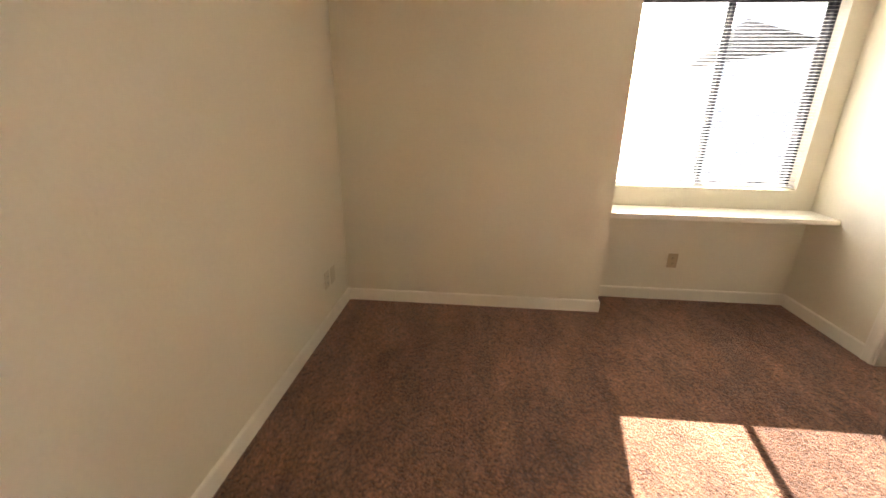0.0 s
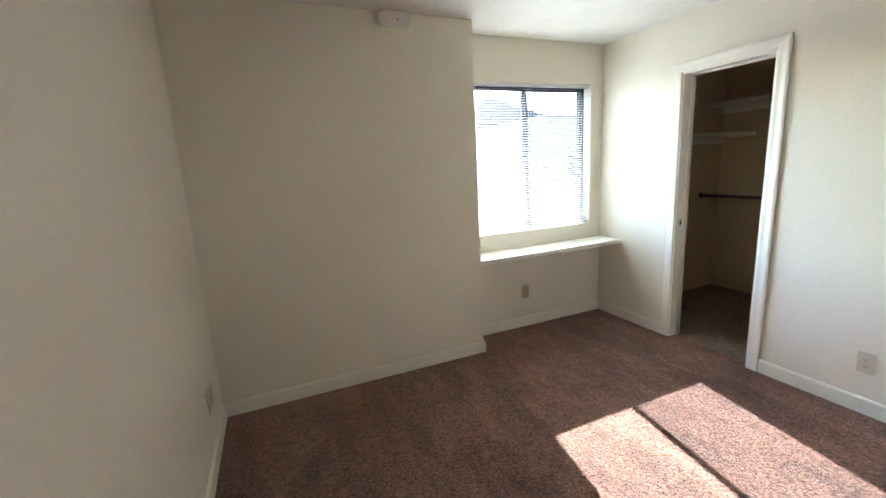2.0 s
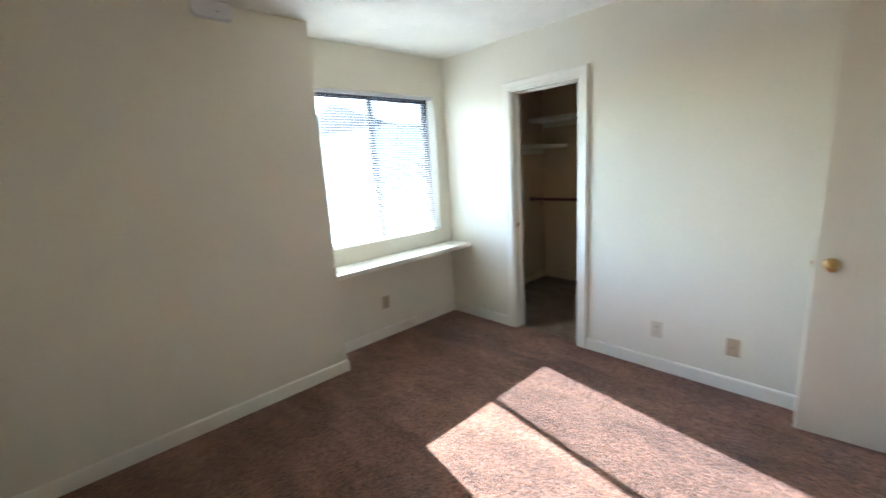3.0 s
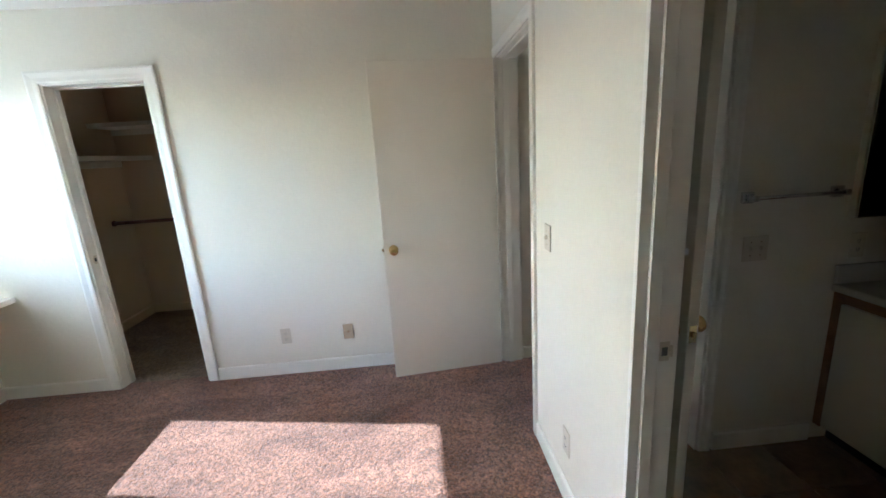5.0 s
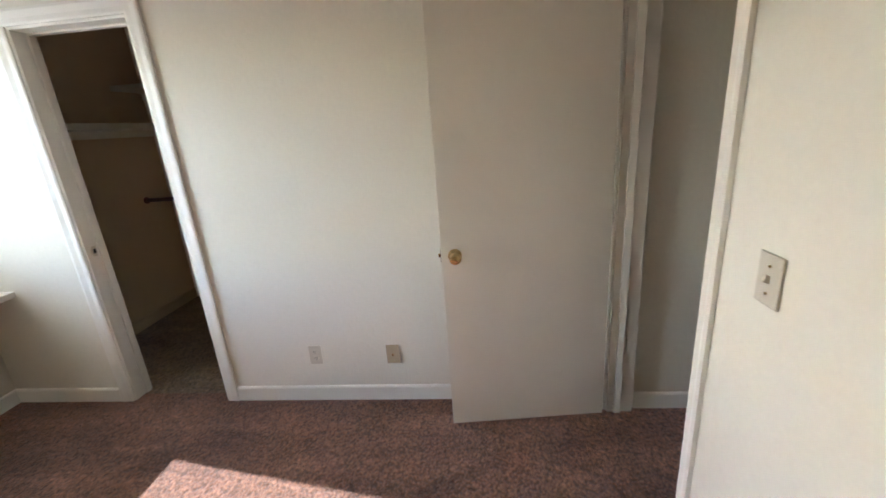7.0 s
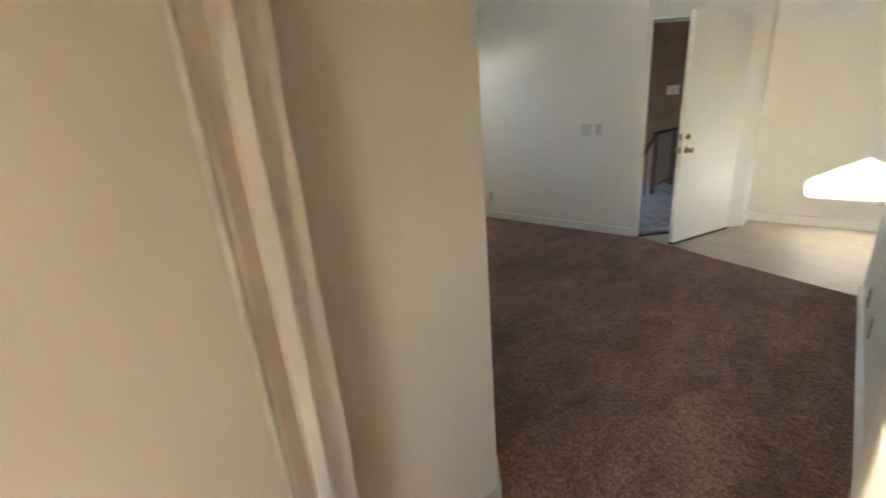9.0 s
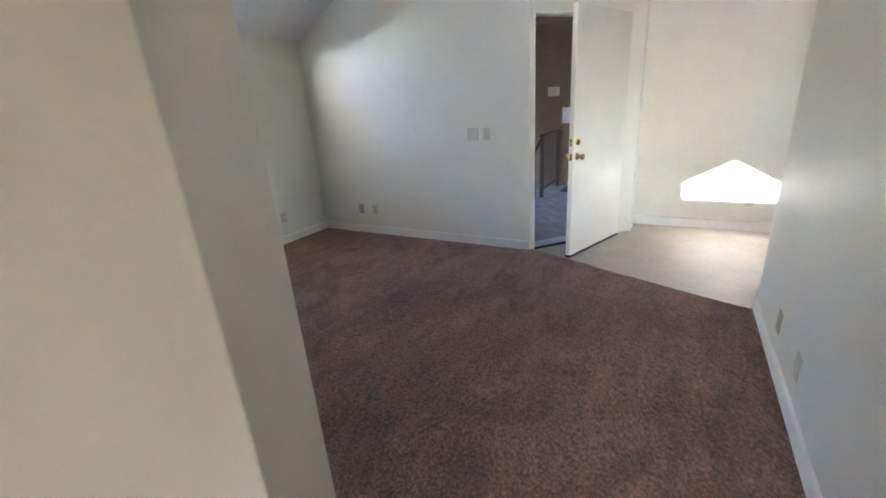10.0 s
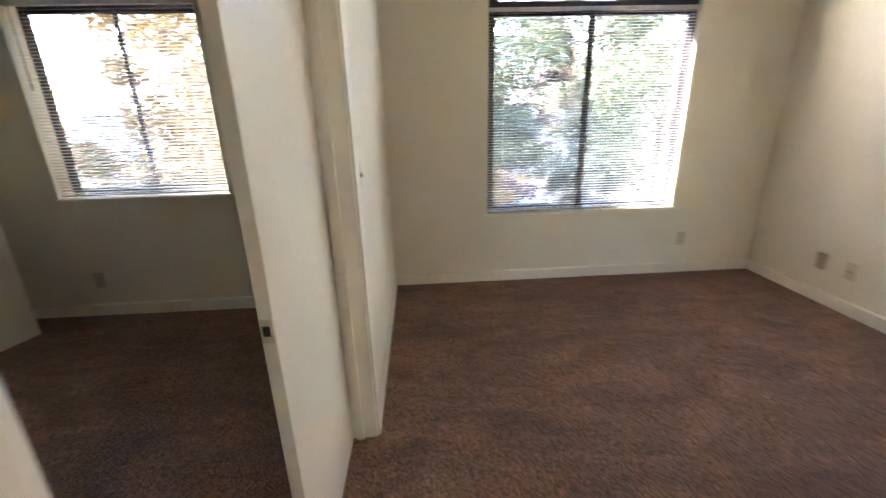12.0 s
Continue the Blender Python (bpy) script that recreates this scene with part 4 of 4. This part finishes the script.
part("sheet", boxb(bmesh.new(), 3.385, 3.535, -7.925, -7.922, 0.99, 1.24), PAPER, e)
part("tape", boxb(bmesh.new(), 3.44, 3.48, -7.921, -7.919, 1.235, 1.255), DARK, e)
e = thing("door_sign", Matrix.Identity(4), "pale square number plaque on the siding", "sign")
part("plaque", boxb(bmesh.new(), 3.60, 3.78, -7.972, -7.955, 1.42, 1.56, None, 0.003), CABW, e)
for z, w in ((1.525, 0.10), (1.49, 0.12), (1.455, 0.08)):
    part("text_bar", boxb(bmesh.new(), 3.69 - w / 2, 3.69 + w / 2, -7.954, -7.953, z - 0.006, z + 0.006), ALMOND, e)
e = thing("doormat", Matrix.Identity(4), "dark worn doormat before the dark door", "doormat")
part("mat", boxb(bmesh.new(), 2.65, 3.42, -7.85, -7.45, -0.044, -0.03, None, 0.004), RUBBER, e)
rl = thing("stair_railing", Matrix.Identity(4), "dark brown painted metal railing beside the stairs", "railing")
part("post", boxb(bmesh.new(), 3.56, 3.61, -7.02, -6.97, -0.045, 0.86, None, 0.003), RAIL, rl)
part("post", boxb(bmesh.new(), 3.56, 3.61, -7.95, -7.90, -0.045, 0.86, None, 0.003), RAIL, rl)
part("handrail", boxb(bmesh.new(), 3.555, 3.615, -7.95, -6.95, 0.86, 0.90, None, 0.006), RAIL, rl)
part("bottom_rail", boxb(bmesh.new(), 3.57, 3.60, -7.90, -7.02, 0.06, 0.09, None, 0.003), RAIL, rl)
for k in range(7):
    y = -7.80 + k * 0.115
    part("baluster", boxb(bmesh.new(), 3.578, 3.594, y, y + 0.016, 0.09, 0.86), RAIL, rl)
part("sloping_handrail", cyl(bmesh.new(), (3.585, -6.99, 0.86), (3.70, -5.6, -0.05), 0.022, seg=10), RAIL, rl)
for k in range(6):
    s = (k + 1) / 7
    y, zt = -6.99 + 1.39 * s, 0.86 - 0.91 * s
    part("baluster", boxb(bmesh.new(), 3.60 + 0.1 * s, 3.616 + 0.1 * s, y, y + 0.016, zt - 0.75, zt), RAIL, rl)
bm = boxb(bmesh.new(), 0.9, 6.3, -8.1, -4.7, 2.5, 2.62)
structure("landing_ceiling", bm, SIDING, "brown boarded ceiling over the landing", "ceiling")
wall("wall_landing_west", (1.3, -5.80), (1.3, -8.0), 0.12, -3, 2.5, (), "tan siding wall at the end of the landing", SIDING)

# out of view, added to keep daylight off the landing; its gap admits some
wall("wall_landing_shade", (5.6, -8.0), (5.6, -4.72), 0.12, -3, 2.5, [(1.6, 2.6, -3, 1.6)], "unseen tan siding wall added beyond the stairs to dim the landing", SIDING)

# ---- outdoors ----
bm = bmesh.new()
boxb(bm, -600, 600, -600, 600, -3.4, -3.2)
structure("ground", bm, GROUND, "dry pale ground around the building", "ground")
bm = boxb(bmesh.new(), 14, 30, -60, 60, -3.25, -3.18)
structure("road", bm, ASPHALT, "grey asphalt parking lane beyond the trees", "road")


def leaves_bm(rng, blobs, n, size):
    """Many small bent leaves scattered through uneven clumps."""
    verts, faces = [], []
    for _ in range(n):
        c, r = blobs[rng.randrange(len(blobs))]
        while True:
            v = Vector((rng.uniform(-1, 1), rng.uniform(-1, 1), rng.uniform(-1, 1)))
            if 0.2 < v.length < 1:
                break
        p = Vector(c) + Vector((v.x * r, v.y * r, v.z * r * 0.75))
        q = Euler((rng.uniform(-1.2, 1.2), rng.uniform(-1.2, 1.2), rng.uniform(0, 6.28))).to_matrix()
        s = size * rng.uniform(0.6, 1.4)
        i = len(verts)
        for a in ((-1.0, 0, 0), (0, -0.45, 0.12), (1.0, 0, -0.1), (0, 0.45, 0.12)):
            verts.append(p + q @ (Vector(a) * s))
        faces.append((i, i + 1, i + 2))
        faces.append((i, i + 2, i + 3))
    return verts, faces


def tree(x, y, h, spread, leafmat, n, size, label, seed, trunk_r=0.12, low=0.25):
    rng = random.Random(seed)
    z0 = -3.2
    e = thing("tree", Matrix.Identity(4), label, "tree", "trees outside the windows")
    bm = bmesh.new()
    top = Vector((x + rng.uniform(-.3, .3), y + rng.uniform(-.3, .3), z0 + h * 0.75))
    cyl(bm, (x, y, z0 - 0.1), (x, y, z0 + h * 0.3), trunk_r, trunk_r * 0.75, 10)
    cyl(bm, (x, y, z0 + h * 0.3), top, trunk_r * 0.75, trunk_r * 0.2, 10)
    blobs = []
    for k in range(14):
        f = rng.uniform(low, 0.75)
        b0 = Vector((x, y, z0 + h * 0.3)).lerp(top, max(0, (f - 0.3) / 0.45)) if f > 0.3 else Vector((x, y, z0 + h * f))
        a = k * 2.4 + rng.uniform(-0.4, 0.4)
        ln = spread * rng.uniform(0.45, 1.0)
        b1 = b0 + Vector((math.cos(a) * ln, math.sin(a) * ln, h * rng.uniform(0.05, 0.2)))
        cyl(bm, b0, b1, trunk_r * 0.3, trunk_r * 0.06, 6)
        for s in range(3):
            c = b0.lerp(b1, 0.45 + 0.28 * s) + Vector((rng.uniform(-.2, .2), rng.uniform(-.2, .2), rng.uniform(-.1, .3)))
            blobs.append((c, spread * rng.uniform(0.16, 0.3)))
            b2 = c + Vector((rng.uniform(-.5, .5), rng.uniform(-.5, .5), rng.uniform(0, .5))) * spread * 0.5
            cyl(bm, b0.lerp(b1, 0.45 + 0.2 * s), b2, trunk_r * 0.12, trunk_r * 0.03, 5)
    part("trunk", bm, BARK, e)
    me = bpy.data.meshes.new("crown")
    v, f = leaves_bm(rng, blobs, n, size)
    me.from_pydata(v, [], f)
    me.materials.append(leafmat)
    c = new("crown", me)
    c.parent = e
    return e


tree(10.2, -2.2, 7.5, 2.3, LEAFA, 16000, 0.06, "green tree with a dense uneven crown", 3)
tree(11.6, -5.2, 8.0, 2.4, LEAFA, 14000, 0.065, "green tree with an open uneven crown", 5)
tree(8.7, -2.3, 4.4, 1.2, LEAFB, 5000, 0.045, "small yellow-green tree below the living room window", 8, 0.06)
tree(14.0, -8.5, 9.0, 2.8, LEAFA, 12000, 0.075, "tall green tree behind the parking lane", 11)
tree(9.0, 0.9, 7.0, 2.0, LEAFB, 20000, 0.055, "golden autumn tree outside the second bedroom", 14)
tree(9.8, 0.4, 6.8, 2.0, LEAFC, 16000, 0.055, "purple-leaved plum tree outside the second bedroom", 17)
tree(15.0, 1.6, 8.5, 2.8, LEAFA, 12000, 0.07, "broad green tree beyond the autumn trees", 19)
tree(13.0, -1.0, 8.5, 2.6, LEAFA, 12000, 0.07, "tall dark green tree by the parking lane", 23)
tree(17.0, -8.4, 7.5, 2.6, LEAFA, 11000, 0.075, "broad green tree at the parking lane", 31)
tree(10.4, -5.0, 3.6, 1.3, LEAFA, 6000, 0.05, "low green shrub tree outside the living room", 37, 0.05, 0.1)
tree(12.6, -3.6, 6.0, 1.0, LEAFC, 8000, 0.05, "narrow dark purple tree by the parking lane", 29, 0.08)


def car(x, y, rz, paint, label):
    """A plain parked saloon car."""
    m = pose(x, y, -3.18, 0, 0, rz)
    e = thing("car", Matrix.Identity(4), label, "car", "parked cars")
    prof = [(-2.2, 0.35), (-2.15, 0.75), (-1.5, 0.9), (-1.0, 0.95), (1.1, 0.95), (1.9, 0.85), (2.2, 0.7), (2.2, 0.35)]

    def hull(pr, w0, w1):
        bm = bmesh.new()
        a = [bm.verts.new(m @ Vector((px, -(w0 if pz < 1.0 else w1), pz))) for px, pz in pr]
        b = [bm.verts.new(m @ Vector((px, (w0 if pz < 1.0 else w1), pz))) for px, pz in pr]
        for i in range(len(pr)):
            j = (i + 1) % len(pr)
            bm.faces.new((a[i], a[j], b[j], b[i]))
        bm.faces.new(a)
        bm.faces.new(b[::-1])
        bmesh.ops.bevel(bm, geom=list(bm.edges), offset=0.05, segments=2, affect='EDGES')
        return bm
    part("body", hull(prof, 0.88, 0.88), paint, e)
    part("cabin_glass", hull([(-1.55, 0.93), (-0.95, 1.38), (0.55, 1.38), (1.2, 0.93)], 0.80, 0.66), CARG, e, "dark car windows")
    part("roof", hull([(-0.95, 1.37), (-0.85, 1.43), (0.45, 1.43), (0.55, 1.37)], 0.62, 0.62), paint, e)
    for wx in (-1.35, 1.35):
        for wy in (-0.8, 0.8):
            w = part("wheel", cyl(bmesh.new(), m @ Vector((wx, wy - 0.1, 0.31)), m @ Vector((wx, wy + 0.1, 0.31)), 0.31, seg=20), RUBBER, e)
            part("rim", cyl(bmesh.new(), m @ Vector((wx, wy - 0.105, 0.31)), m @ Vector((wx, wy + 0.105, 0.31)), 0.19, seg=16), ALUW, w)
    return e


car(17.5, -5.6, 5, CARB, "dark blue parked saloon car")
car(17.2, -2.4, -4, CARW, "white parked saloon car")
car(17.6, -9.0, 3, CARW, "white parked saloon car")
car(17.4, 1.2, 3, CARB, "dark blue parked saloon car")


def house(x0, x1, y0, y1, zw, zr, label, along_x=True, face="s"):
    """A two-storey house with a gable roof and windows on the side that is seen."""
    e = thing("house", Matrix.Identity(4), label, "house")
    part("wall", boxb(bmesh.new(), x0, x1, y0, y1, -3.2, zw), STUCCO, e)
    o = 0.5
    bm = bmesh.new()
    if along_x:
        c = (y0 + y1) / 2
        ring = [(y0 - o, zw - 0.1), (c, zr), (y1 + o, zw - 0.1), (c, zr - 0.2)]
        a = [bm.verts.new((x0 - o, y, z)) for y, z in ring]
        b = [bm.verts.new((x1 + o, y, z)) for y, z in ring]
    else:
        c = (x0 + x1) / 2
        ring = [(x0 - o, zw - 0.1), (c, zr), (x1 + o, zw - 0.1), (c, zr - 0.2)]
        a = [bm.verts.new((x, y0 - o, z)) for x, z in ring]
        b = [bm.verts.new((x, y1 + o, z)) for x, z in ring]
    for i in range(4):
        j = (i + 1) % 4
        bm.faces.new((a[i], a[j], b[j], b[i]))
    bm.faces.new(a)
    bm.faces.new(b[::-1])
    part("roof", bm, ROOFM, e)
    for lvl in (-2.0, 0.7):
        if lvl + 1.3 > zw:
            continue
        n = int(((x1 - x0) if face == "s" else (y1 - y0)) / 3)
        for k in range(n):
            if face == "s":
                cx = x0 + 1.5 + 3 * k
                w = part("window", boxb(bmesh.new(), cx - 0.6, cx + 0.6, y0 - 0.05, y0 + 0.02, lvl, lvl + 1.2, None, 0.01), TRIM, e)
                part("pane", boxb(bmesh.new(), cx - 0.53, cx + 0.53, y0 - 0.06, y0 - 0.051, lvl + 0.07, lvl + 1.13), CARG, w)
            else:
                cy = y0 + 1.5 + 3 * k
                w = part("window", boxb(bmesh.new(), x0 - 0.05, x0 + 0.02, cy - 0.6, cy + 0.6, lvl, lvl + 1.2, None, 0.01), TRIM, e)
                part("pane", boxb(bmesh.new(), x0 - 0.06, x0 - 0.051, cy - 0.53, cy + 0.53, lvl + 0.07, lvl + 1.13), CARG, w)
    return e


house(10, 17.5, 14, 22, 3.3, 4.8, "blue-grey stucco neighbouring house with a grey shingle roof", True, "s")
house(34, 44, -40, 22, 2.0, 4.5, "long grey stucco apartment house beyond the parking lane", False, "w")

# ---- bathroom floor tiles ----
rng = random.Random(4)
tile_me = bpy.data.meshes.new("tile")
pb = boxb(bmesh.new(), -0.1505, 0.1505, -0.1505, 0.1505, -0.012, 0.0, None, 0.002)
pb.to_mesh(tile_me)
pb.free()
tile_me.materials.append(BATHTILE)
flb = bpy.data.objects["floor_bath"]
for i in range(7):
    for j in range(7):
        x, y = BX + 0.02 - 0.155 - i * 0.306, -0.70 - j * 0.306
        if x > BW + 0.1 and y > -2.45:
            o = new("tile", tile_me)
            o.parent = flb
            o.matrix_world = pose(x, y, 0.0)
